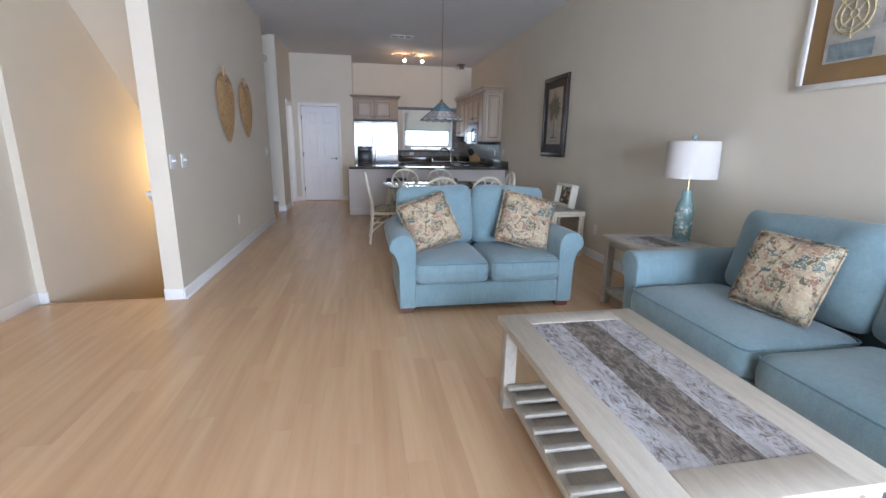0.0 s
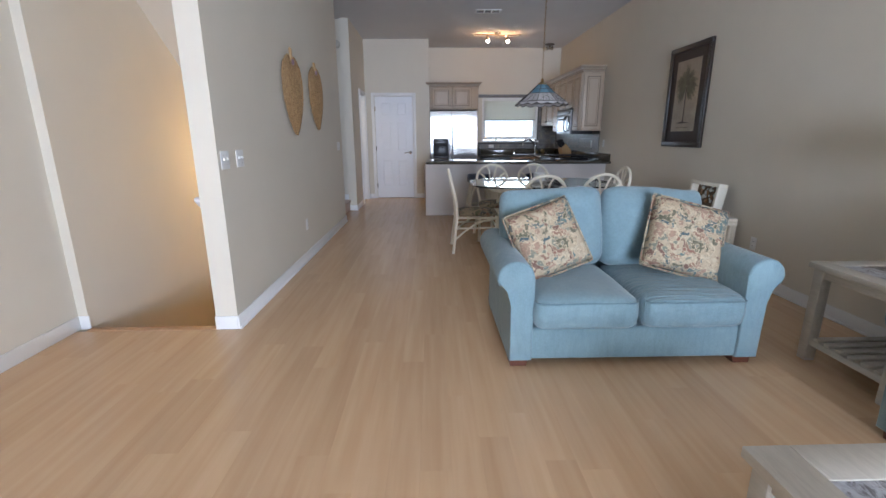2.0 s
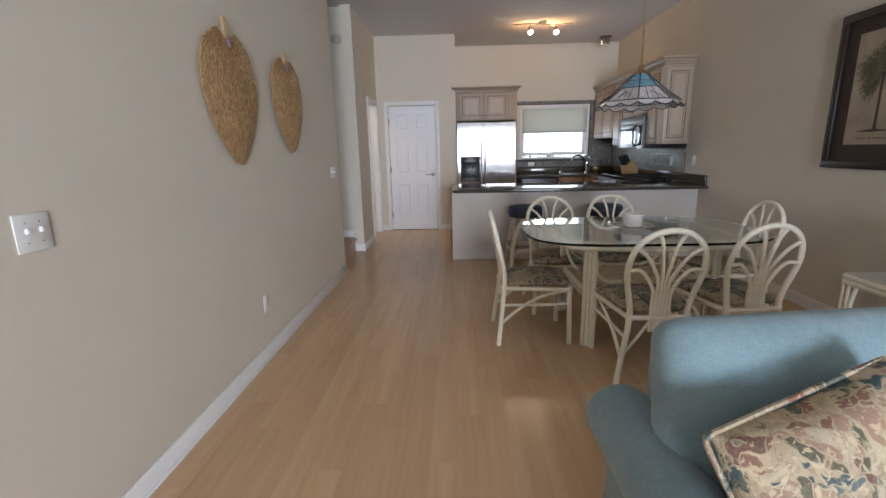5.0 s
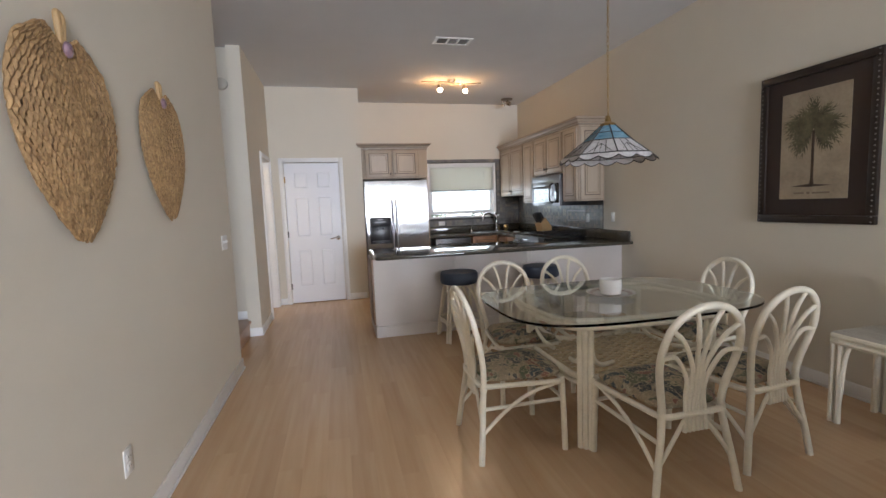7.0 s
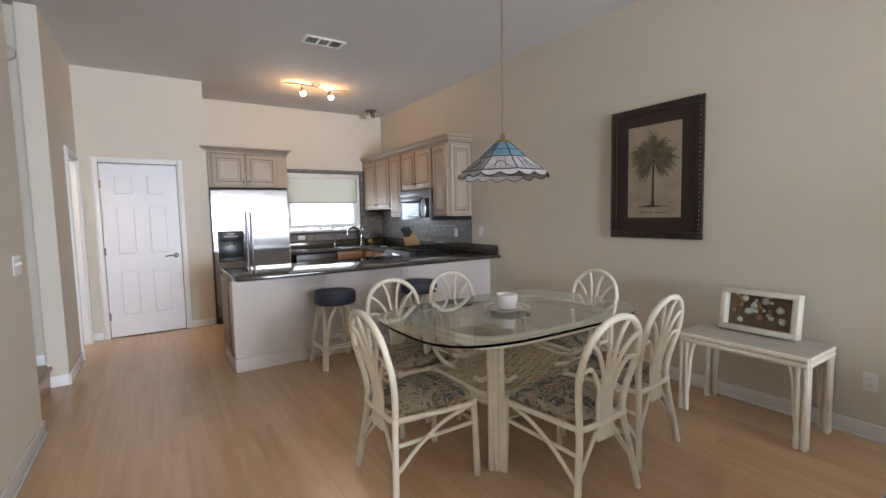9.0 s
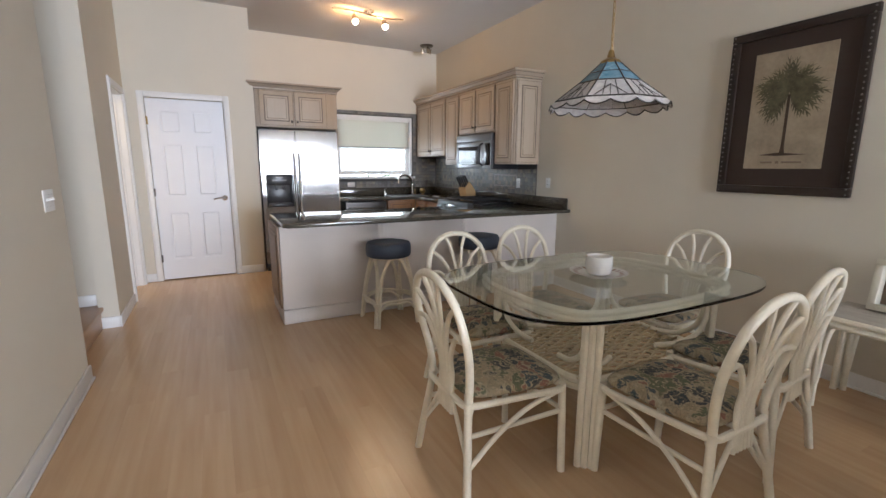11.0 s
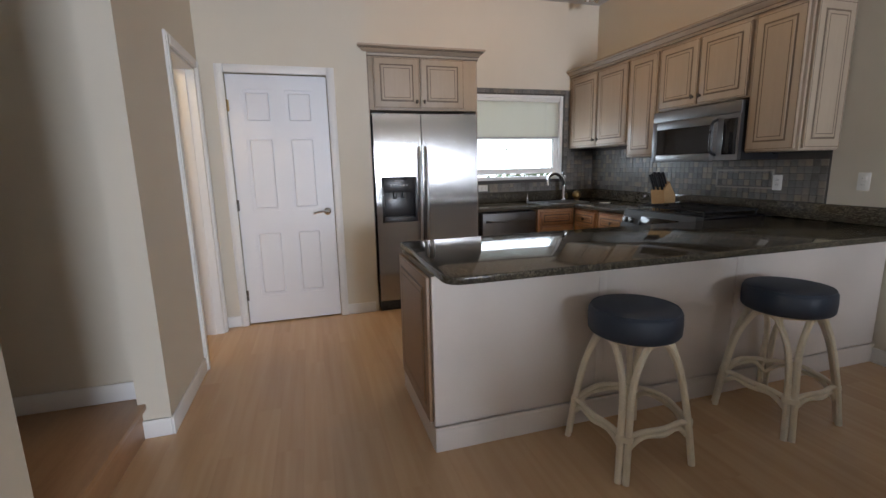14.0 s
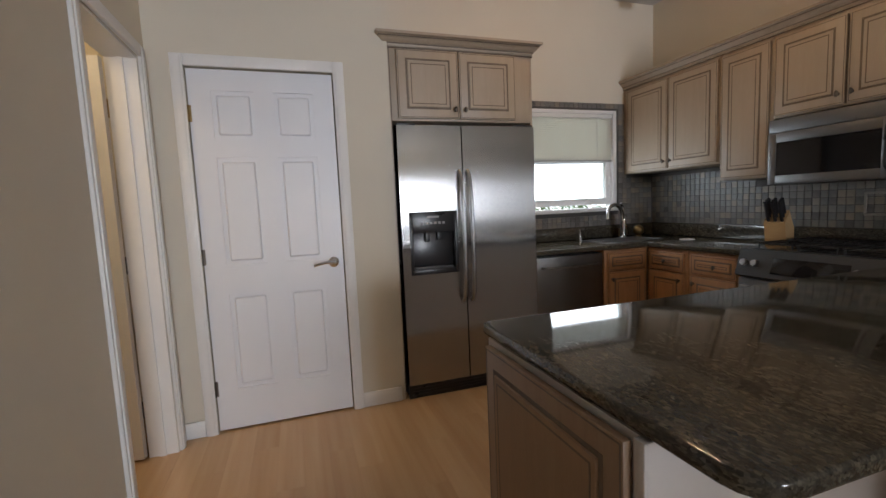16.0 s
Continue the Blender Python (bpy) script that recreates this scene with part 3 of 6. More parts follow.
# kitchen window: frame, sash, sill, glass, blind
win = tagged(new("window_1"), "white kitchen window with a half lowered blind", "window", kind="structure")
wy = NORTH + 0.03
part("window_frame", boxes([(WX0, NORTH - 0.012, WZ0 + 0.02, WX0 + 0.04, NORTH + 0.11, WZ1), (WX1 - 0.04, NORTH - 0.012, WZ0 + 0.02, WX1, NORTH + 0.11, WZ1), (WX0 + 0.04, NORTH - 0.012, WZ1 - 0.035, WX1 - 0.04, NORTH + 0.11, WZ1)], 0.004), TRIM, win)
part("sash", boxes([(WX0 + 0.04, wy, WZ0 + 0.05, WX0 + 0.085, wy + 0.05, WZ1 - 0.035), (WX1 - 0.095, wy, WZ0 + 0.05, WX1 - 0.04, wy + 0.05, WZ1 - 0.035), (WX0 + 0.085, wy, WZ0 + 0.05, WX1 - 0.095, wy + 0.05, WZ0 + 0.115), (WX0 + 0.085, wy + 0.01, 1.59, WX1 - 0.095, wy + 0.05, 1.64)], 0.004), TRIM, win)
part("window_sill", one(WX0 - 0.03, NORTH - 0.05, WZ0 - 0.015, WX1 + 0.04, NORTH + 0.11, WZ0 + 0.022, 0.008), TRIM, win)
pane = part("pane", one(WX0 + 0.08, wy + 0.02, WZ0 + 0.11, WX1 - 0.09, wy + 0.026, WZ1 - 0.04), GLASS, win, "clear glass pane")
pane.visible_shadow = False
part("sash_lock", one(WX1 - 0.065, wy - 0.02, 1.38, WX1 - 0.055, wy + 0.002, 1.46, 0.004), WHITE_PLASTIC, win)
BLIND = plain("blind_slat", (0.72, 0.71, 0.66), 0.6, vary=0.03, bmp=0.0)
nt = BLIND.node_tree
BLIND.node_tree.nodes["Principled BSDF"].inputs["Subsurface Weight"].default_value = 0.0
tr_mix, tr_l = nt.nodes.new("ShaderNodeMixShader"), nt.nodes.new("ShaderNodeBsdfTranslucent")
tr_l.inputs["Color"].default_value = (0.8, 0.78, 0.7, 1)
tr_mix.inputs[0].default_value = 0.45
out_node = nt.nodes["Material Output"]
nt.links.new(nt.nodes["Principled BSDF"].outputs[0], tr_mix.inputs[1])
nt.links.new(tr_l.outputs[0], tr_mix.inputs[2])
nt.links.new(tr_mix.outputs[0], out_node.inputs["Surface"])
blind = thing("window_blind", pose(0, 0, 0), "cream mini blind lowered over the upper half", "blind")
part("head_rail", one(WX0 + 0.045, NORTH - 0.008, WZ1 - 0.07, WX1 - 0.045, NORTH + 0.022, WZ1 - 0.037, 0.003), WHITE_PLASTIC, blind)
part("bottom_rail", one(WX0 + 0.05, NORTH - 0.004, 1.600, WX1 - 0.05, NORTH + 0.020, 1.618, 0.004), plain("blind_rail", (0.45, 0.44, 0.42), 0.5), blind)
sl = mesh_of(box(bmesh.new(), WX0 + 0.05, -0.011, -0.0008, WX1 - 0.05, 0.011, 0.0008), "slat")
sl.materials.append(BLIND)
z = WZ1 - 0.08
while z > 1.63:
    s = new("slat", sl)
    s.parent, s.matrix_basis = blind, pose(0, NORTH + 0.008, z, 62)
    z -= 0.0185
for x in (WX0 + 0.2, WX1 - 0.22):
    part("ladder_cord", tube(bmesh.new(), [(x, NORTH - 0.006, WZ1 - 0.07), (x, NORTH - 0.006, 1.61)], 0.0022, 6), WHITE_PLASTIC, blind)

# glass doors behind the walker
gd = tagged(new("window_2"), "wide sliding glass doors at the balcony end", "window", kind="structure")
part("window_frame", boxes([(0.0, SOUTH - 0.14, 0, 0.07, SOUTH - 0.02, 2.2), (2.53, SOUTH - 0.14, 0, 2.6, SOUTH - 0.02, 2.2), (0.07, SOUTH - 0.14, 2.13, 2.53, SOUTH - 0.02, 2.2), (0.07, SOUTH - 0.14, 0, 2.53, SOUTH - 0.02, 0.05)], 0.005), TRIM, gd)
for x in (1.255,):
    part("mullion", one(x, SOUTH - 0.12, 0.05, x + 0.09, SOUTH - 0.09, 2.13, 0.005), TRIM, gd)
p2 = part("pane", one(0.07, SOUTH - 0.085, 0.05, 2.53, SOUTH - 0.078, 2.13), GLASS, gd)
p2.visible_shadow = False

# outside
ground = structure("ground", one(-400, -400, -3.2, 400, 400, -3.0), plain("far_ground", (0.2, 0.22, 0.12), 0.9, scale=0.05, vary=0.3, fine=2), "distant ground with scrub and sand", "ground")
tagged(structure("backdrop", one(-160, 96, -3, 160, 96.5, 80), glow("bright_haze", (0.93, 0.97, 1.0), 3.2), "bright hazy sky behind the trees", "sky"))
LEAF = plain("far_foliage", (0.16, 0.22, 0.09), 0.8, scale=0.6, vary=0.5, fine=4)
rng = random.Random(5)
bm = bmesh.new()
for i in range(170):
    a = rng.uniform(-42, 46)
    top = 3.6 + 1.5 * math.sin(a * 0.33) + 0.8 * math.sin(a * 1.1)
    c = Vector((a, 62 + rng.uniform(-6, 8), -2.6 + rng.uniform(0, 1) ** 1.3 * top))
    for j in range(34):
        d = Vector((rng.gauss(0, 1), rng.gauss(0, 1), rng.gauss(0, 0.7)))
        p = c + d * 0.75
        s = rng.uniform(0.22, 0.5)
        ax = Vector((rng.uniform(-1, 1), rng.uniform(-1, 1), rng.uniform(-0.6, 0.6))).normalized()
        side = ax.orthogonal().normalized()
        bm.faces.new([bm.verts.new(p + q) for q in (ax * s, side * s * 0.55, ax * -s, side * s * -0.55)])
tagged(part("far_trees", bm, LEAF, None, "", False), "distant green tree line beyond the window", "trees", kind="stuff")

# ---- kitchen ----
def raised_door(parent, width, height, knob=None, mat=CAB, line=CAB_GLAZE, name="cabinet_door"):
    """Raised-panel cabinet door; face towards -y at y=0, origin at the lower left corner."""
    d = part(name, one(0, -0.02, 0, width, 0, height, 0.003), mat, parent)
    f = 0.055 if width > 0.2 and height > 0.2 else 0.032
    e = 0.012

    def ring(o, wd, y0, y1):
        g = bmesh.new()
        vs = [[[g.verts.new((x, y, z)) for x, z in ((k, k), (width - k, k), (width - k, height - k), (k, height - k))] for y in (y0, y1)] for k in (o, o + wd)]
        for a in range(4):
            c = (a + 1) % 4
            g.faces.new((vs[0][0][a], vs[0][0][c], vs[1][0][c], vs[1][0][a]))
            g.faces.new((vs[0][0][a], vs[0][1][a], vs[0][1][c], vs[0][0][c]))
            g.faces.new((vs[1][0][a], vs[1][0][c], vs[1][1][c], vs[1][1][a]))
        part("glaze_line", g, line, d, "dark glazed groove", smooth=False)

    ring(f, e, -0.0212, -0.019)
    ring(0.006, 0.004, -0.0206, -0.019)
    if min(width, height) > 2 * f + 0.08:
        ring(f + 0.03, 0.006, -0.0263, -0.022)
    if width - 2 * f > 0.06 and height - 2 * f > 0.06:
        part("raised_panel", one(f + e, -0.026, f + e, width - f - e, -0.019, height - f - e, 0.012, 1), mat, d, smooth=False)
    if knob:
        k = bmesh.new()
        lathe(k, [(0.0, 0), (0.007, 0.0), (0.005, 0.012), (0.013, 0.018), (0.014, 0.024), (0.008, 0.03), (0.0, 0.031)], 14)
        bmesh.ops.transform(k, matrix=Matrix.Translation((knob[0], -0.02, knob[1])) @ Matrix.Rotation(radians(90), 4, "X") @ Matrix.Diagonal((0.8, 1.35, 1, 1)), verts=k.verts)
        part("knob", k, PEWTER, d, "dark pewter knob")
    return d


def place(ob, m):
    ob.matrix_basis = m
    return ob


def crown(pts, name, parent, z0, h=0.075, out=0.06, mat=CAB):
    """Crown moulding swept round the cabinet's open edges; pts go with outside to the right."""
    prof = [(0, 0), (0.008, 0.0), (0.01, 0.016), (0.02, 0.024), (0.034, 0.036), (0.042, 0.05), (out - 0.006, 0.056), (out, 0.06), (out, h), (0, h)]
    bm = bmesh.new()
    n = len(pts)
    dirs = [(Vector(pts[i + 1]) - Vector(pts[i])).normalized() for i in range(n - 1)]
    rings = []
    for i, p in enumerate(pts):
        a = dirs[max(0, i - 1)]
        b = dirs[min(n - 2, i)]
        na, nb = Vector((a.y, -a.x)), Vector((b.y, -b.x))
        m2 = (na + nb).normalized()
        k = 1 / max(0.3, m2.dot(na))
        rings.append([bm.verts.new((p[0] + m2.x * k * o, p[1] + m2.y * k * o, z0 + zz)) for o, zz in prof])
    for a, b in zip(rings, rings[1:]):
        for j in range(len(prof)):
            bm.faces.new((a[j], a[(j + 1) % len(prof)], b[(j + 1) % len(prof)], b[j]))
    bm.faces.new(rings[0])
    bm.faces.new(rings[-1][::-1])
    c = part(name, bm, mat, parent)
    for i in range(n - 1):
        a, b = Vector(pts[i]), Vector(pts[i + 1])
        na = Vector((dirs[i].y, -dirs[i].x))
        for o, zz in ((0.0115, 0.017), (0.0435, 0.05), (0.006, -0.008)):
            e = dirs[i] * o
            s0, s1 = a + na * o - (e if i else e * 0), b + na * o + (e if i < n - 2 else e * 0)
            part("glaze_line", tube(bmesh.new(), [(*s0, z0 + zz), (*s1, z0 + zz)], 0.0035, 6), CAB_GLAZE, c, "dark glazed groove")
    return c


# refrigerator and the cabinet above it
FX0, FX1, FY = -0.148, 0.805, 10.285
fr = thing("refrigerator", pose(FX0, FY, 0), "stainless side-by-side refrigerator with a black dispenser", "refrigerator")
FW, FH = FX1 - FX0, 1.75
split = 0.425
part("body", one(0.004, 0.05, 0.02, FW - 0.004, 0.80, FH - 0.01, 0.005), BLACK, fr, "black cabinet sides")
part("toe_grille", boxes([(0.01, 0.03, 0.0, FW - 0.01, 0.06, 0.095)] + [(0.03, 0.024, 0.02 + 0.02 * i, FW - 0.03, 0.032, 0.028 + 0.02 * i) for i in range(3)], 0.002), BLACK, fr)
FRZ = part("freezer_door", boxes([(0.004, 0.0, 0.10, 0.055, 0.05, FH), (0.055, 0.0, 0.10, split - 0.05, 0.05, 0.815), (0.055, 0.0, 1.215, split - 0.05, 0.05, FH), (split - 0.05, 0.0, 0.10, split - 0.004, 0.05, FH)]), FRIDGE_STEEL, fr, smooth=False)
part("fridge_door", one(split + 0.004, 0.0, 0.10, FW - 0.004, 0.05, FH), FRIDGE_STEEL, fr, smooth=False)
disp = part("dispenser", boxes([(0.055, -0.004, 0.815, 0.075, 0.03, 1.215), (split - 0.07, -0.004, 0.815, split - 0.05, 0.03, 1.215), (0.075, -0.004, 0.815, split - 0.07, 0.03, 0.85), (0.075, -0.004, 1.085, split - 0.07, 0.03, 1.215), (0.075, 0.044, 0.85, split - 0.07, 0.049, 1.085)], 0.003), BLACK, fr, "black ice and water dispenser")
part("control_strip", boxes([(0.13 + 0.028 * i, -0.0075, 1.135, 0.148 + 0.028 * i, -0.003, 1.15) for i in range(6)] + [(0.17, -0.0075, 1.175, 0.25, -0.003, 1.187)], 0.001), plain("grey_print", (0.35, 0.35, 0.36), 0.5), disp, "grey button marks")
part("drip_tray", one(0.085, 0.006, 0.85, split - 0.08, 0.043, 0.862, 0.003), plain("tray_grey", (0.12, 0.12, 0.125), 0.35), disp)
part("nozzle", one(0.16, 0.015, 1.02, 0.19, 0.04, 1.085, 0.005), BLACK, disp)
part("nozzle", one(0.24, 0.015, 1.03, 0.27, 0.04, 1.085, 0.005), BLACK, disp)
for x, lean in ((split - 0.028, -1), (split + 0.03, 1)):
    h = tube(bmesh.new(), curve_pts([(x, -0.006, 0.62), (x, -0.045, 0.68), (x, -0.062, 0.9), (x, -0.066, 1.1), (x, -0.058, 1.3), (x, -0.04, 1.42), (x, -0.006, 1.47)], 6), 0.012, 10)
    part("door_handle", h, STEEL, fr, "bowed steel handle")
part("hinge_cover", one(0.01, 0.01, FH, 0.13, 0.08, FH + 0.014, 0.004), BLACK, fr)
part("hinge_cover", one(FW - 0.13, 0.01, FH, FW - 0.01, 0.08, FH + 0.014, 0.004), BLACK, fr)

fc = thing("fridge_cabinet", pose(0, 0, 0), "glazed cream cabinet over the refrigerator with crown moulding", "cabinet")
CX0, CX1 = -0.175, 0.828
part("side_panel", one(CX0, FY + 0.06, 0, CX0 + 0.02, NORTH, 2.235), CAB, fc)
part("side_panel", one(CX1 - 0.016, FY + 0.06, 0, CX1, NORTH, 2.235), CAB, fc)
part("body", one(CX0 + 0.02, FY + 0.06, 1.785, CX1 - 0.016, NORTH, 2.235, 0.002), CAB, fc)
part("glaze_line", boxes([(CX0 + 0.018, FY + 0.056, 1.785, CX0 + 0.023, FY + 0.061, 2.230)]), CAB_GLAZE, fc)
dw = 0.40
place(raised_door(fc, dw, 0.415, (dw - 0.03, 0.055)), pose(CX0 + 0.062, FY + 0.06, 1.80))
place(raised_door(fc, dw, 0.415, (0.03, 0.055)), pose(CX0 + 0.47, FY + 0.06, 1.80))
crown([(CX0, 10.40), (CX0, FY + 0.06), (CX1, FY + 0.06), (CX1, NORTH)], "crown_moulding", fc, 2.230)

# wall cabinets on the east wall: doors face west
UX = 2.335
W90 = -90


def wall_unit(y_far, y_near, z0, doors, label, top=2.275):
    u = thing("wall_cabinet", pose(0, 0, 0), label, "cabinet", "wall cabinets on the long wall")
    part("body", one(UX + 0.001, y_near + 0.001, z0, EAST, y_far - 0.001, top, 0.002), CAB, u)
    for ya, yb, knob in doors:
        w, h = ya - yb, top - 0.03 - z0 - 0.012
        kx = None if knob is None else ((w - 0.028, 0.06) if knob > 0 else (0.028, 0.06))
        place(raised_door(u, w, h, kx), pose(UX, ya, z0 + 0.012, 0, 0, W90))
    return u


wall_unit(NORTH, 10.16, 1.475, [(11.13, 10.655, 1), (10.64, 10.18, -1)], "cream glazed double-door wall cabinet by the window")
wall_unit(10.16, 9.775, 1.345, [(10.145, 9.795, None)], "narrow cream glazed wall cabinet")
wall_unit(9.775, 8.91, 1.73, [(9.76, 9.36, 1), (9.345, 8.93, -1)], "short cream cabinet above the microwave")
lastc = wall_unit(8.91, 8.54, 1.345, [(8.895, 8.56, None)], "cream glazed end cabinet with a panelled side")
place(raised_door(lastc, EAST - UX - 0.03, 2.275 - 1.345 - 0.04, None, name="end_panel"), pose(UX + 0.015, 8.54, 1.36))
crown_thing = thing("crown_moulding", pose(0, 0, 0), "glazed crown moulding along the wall cabinets", "moulding")
crown([(UX, NORTH), (UX, 8.54), (EAST, 8.54)], "moulding", crown_thing, 2.28)

mw = thing("microwave", pose(2.285, 9.765, 1.295, 0, 0, W90), "stainless over-range microwave with dark glass", "microwave")
MW = 0.845
part("body", one(0, 0.03, 0.0, MW, 0.40, 0.42, 0.004), BLACK, mw)
part("vent_panel", boxes([(0.0, 0.0, 0.335, MW, 0.03, 0.42)], 0.004), APPLIANCE, mw)
part("door", boxes([(0, -0.004, 0.0, 0.05, 0.03, 0.332), (0.05, -0.004, 0.0, 0.61, 0.03, 0.055), (0.05, -0.004, 0.27, 0.61, 0.03, 0.332), (0.61, -0.004, 0.0, 0.66, 0.03, 0.332)], 0.002), APPLIANCE, mw)
part("door_window", one(0.045, 0.002, 0.05, 0.615, 0.028, 0.275), BLACK_GLASS, mw, "dark glass window")
part("control_panel", one(0.71, -0.003, 0.04, MW - 0.02, 0.03, 0.30, 0.002), BLACK_GLASS, mw)
part("fascia", boxes([(0.66, -0.002, 0.0, 0.71, 0.03, 0.332), (0.71, -0.002, 0.0, MW, 0.03, 0.04), (0.71, -0.002, 0.30, MW, 0.03, 0.332), (MW - 0.02, -0.002, 0.04, MW, 0.03, 0.30)]), APPLIANCE, mw)
part("door_handle", tube(bmesh.new(), curve_pts([(0.652, 0.0, 0.04), (0.652, -0.045, 0.07), (0.652, -0.05, 0.17), (0.652, -0.045, 0.27), (0.652, 0.0, 0.30)], 5), 0.012, 10), BLACK, mw, "bowed dark handle")

# base units, counters
CT = 0.87


def base_unit(m, w, rows, label, depth=0.55, mat=BASE_CAB):
    u = thing("base_cabinet", m, label, "cabinet", "base cabinets")
    part("body", one(0, 0, 0.1, w, depth, CT - 0.042, 0.002), mat, u)
    part("toe_kick", one(0, 0.06, 0, w, depth, 0.1), BLACK, u)
    for x0, z0, ww, hh, k in rows:
        place(raised_door(u, ww, hh, k, mat, CAB_GLAZE, "drawer" if hh < 0.25 else "cabinet_door"), pose(x0, 0, z0))
    return u


BY = 10.56
base_unit(pose(1.585, BY, 0), 0.43, [(0.03, 0.66, 0.37, 0.145, None), (0.03, 0.12, 0.37, 0.53, (0.03, 0.47))], "maple base cabinet with a drawer under the window")
base_unit(pose(2.03, BY, 0, 0, 0, W90), 0.40, [(0.03, 0.66, 0.345, 0.145, (0.17, 0.07)), (0.03, 0.12, 0.345, 0.53, (0.31, 0.47))], "maple base cabinet beside the sink", 0.62)
base_unit(pose(2.03, 10.15, 0, 0, 0, W90), 0.42, [(0.03, 0.66, 0.36, 0.145, (0.2, 0.07)), (0.03, 0.12, 0.36, 0.53, (0.03, 0.47))], "maple base cabinet beside the range", 0.62)
dwash = thing("dishwasher", pose(0.95, BY - 0.02, 0), "dark stainless dishwasher under the counter", "dishwasher")
part("body", one(0.01, 0.04, 0.09, 0.60, 0.56, CT - 0.05), BLACK, dwash)
part("door", one(0.005, 0, 0.1, 0.605, 0.04, CT - 0.055, 0.006), APPLIANCE, dwash)
part("toe_kick", one(0.01, 0.08, 0, 0.6, 0.3, 0.09), BLACK, dwash)
part("door_handle", tube(bmesh.new(), curve_pts([(0.05, 0, 0.735), (0.08, -0.04, 0.735), (0.3, -0.045, 0.735), (0.52, -0.04, 0.735), (0.56, 0, 0.735)], 5), 0.01, 8), APPLIANCE, dwash)

RNG = thing("range", pose(1.965, 9.72, 0, 0, 0, W90), "stainless slide-in range with black grates", "range")
RW = 0.765
part("body", one(0, 0.03, 0.08, RW, 0.72, CT - 0.02, 0.004), APPLIANCE, RNG)
part("oven_door", one(0.01, 0.0, 0.2, RW - 0.01, 0.03, 0.70, 0.006), APPLIANCE, RNG)
part("oven_window", one(0.12, -0.003, 0.3, RW - 0.12, 0.0, 0.58, 0.001), BLACK_GLASS, RNG)
part("door_handle", tube(bmesh.new(), [(0.06, 0.0, 0.655), (0.06, -0.045, 0.655), (RW - 0.06, -0.045, 0.655), (RW - 0.06, 0.0, 0.655)], 0.011, 10), STEEL, RNG, "white-lit steel bar handle")
bm = prism(bmesh.new(), [(0.0, 0.71), (-0.02, 0.72), (0.03, CT + 0.015), (0.1, CT + 0.015), (0.1, 0.71)], 0, RW, "x")
part("control_fascia", bm, plain("dark_fascia", (0.09, 0.09, 0.092), 0.5, 1.0, vary=0.08), RNG, smooth=False)
part("display", one(0.22, -0.004, -0.05, 0.62, 0.002, 0.05, 0.001), BLACK_GLASS, RNG).matrix_basis = pose(0, 0.004, 0.795, -18)
for x in (0.05, 0.12, 0.66, 0.72):
    k = lathe(bmesh.new(), [(0.0, 0), (0.022, 0), (0.02, 0.025), (0.0, 0.027)], 16)
    kk = part("knob", k, STEEL, RNG, "steel control knob")
    kk.matrix_basis = pose(x, 0.005, 0.80, 72)
part("cooktop", one(0.0, 0.1, CT - 0.02, RW, 0.70, CT + 0.012, 0.004), BLACK_GLASS, RNG)
for gx in (0.03, 0.27, 0.51):
    g = bmesh.new()
    for i in range(4):
        tube(g, [(gx + 0.01 + 0.07 * i, 0.13, CT + 0.045), (gx + 0.01 + 0.07 * i, 0.66, CT + 0.045)], 0.007, 6)
    for y in (0.14, 0.4, 0.65):
        tube(g, [(gx, y, CT + 0.045), (gx + 0.225, y, CT + 0.045)], 0.007, 6)
    for x in (gx + 0.01, gx + 0.215):
        for y in (0.14, 0.65):
            tube(g, [(x, y, CT + 0.01), (x, y, CT + 0.045)], 0.006, 6)
    part("grate", g, BLACK, RNG, "black cast iron grate")

# peninsula
PX, PY = -0.225, 8.185
pen = thing("peninsula_cabinet", pose(0, 0, 0), "pale panelled peninsula base with a plinth board", "cabinet")
part("body", one(PX + 0.012, PY + 0.012, 0, EAST, 8.86, CT - 0.04), PENINSULA, pen)
edges = [PX, 0.635, 1.50, EAST]
for a, b in zip(edges, edges[1:]):
    part("back_panel", one(a + 0.004, PY, 0.125, b - 0.004, PY + 0.012, CT - 0.04, 0.002), PENINSULA, pen)
for x in edges[1:3]:
    part("batten", one(x - 0.022, PY - 0.004, 0.125, x + 0.022, PY + 0.004, CT - 0.04, 0.002), PENINSULA, pen)
part("plinth_board", boxes([(PX - 0.004, PY - 0.012, 0, EAST, PY + 0.01, 0.115), (PX - 0.004, PY - 0.016, 0.107, EAST, PY, 0.123)], 0.004), PENINSULA, pen)
part("plinth_board", one(PX - 0.006, PY + 0.01, 0, PX + 0.012, 8.85, 0.115, 0.003), PENINSULA, pen)
part("corner_post", one(PX - 0.002, PY + 0.001, 0.123, PX + 0.03, PY + 0.03, CT - 0.04, 0.004), PENINSULA, pen)
place(raised_door(pen, 0.6, CT - 0.18, None, SHADED_END_MAPLE, CAB_GLAZE, "end_panel"), pose(PX + 0.002, 8.82, 0.13, 0, 0, W90))

ctop = thing("countertop", pose(0, 0, 0), "polished dark speckled granite countertop", "countertop")


def slab(outline, z0, z1, bev=0.008):
    bm = prism(bmesh.new(), outline, z0, z1)
    es = [e for e in bm.edges if abs(e.verts[0].co.z - e.verts[1].co.z) < 1e-6]
    bmesh.ops.bevel(bm, geom=es, offset=bev, segments=3, profile=0.5, affect="EDGES")
    return bm


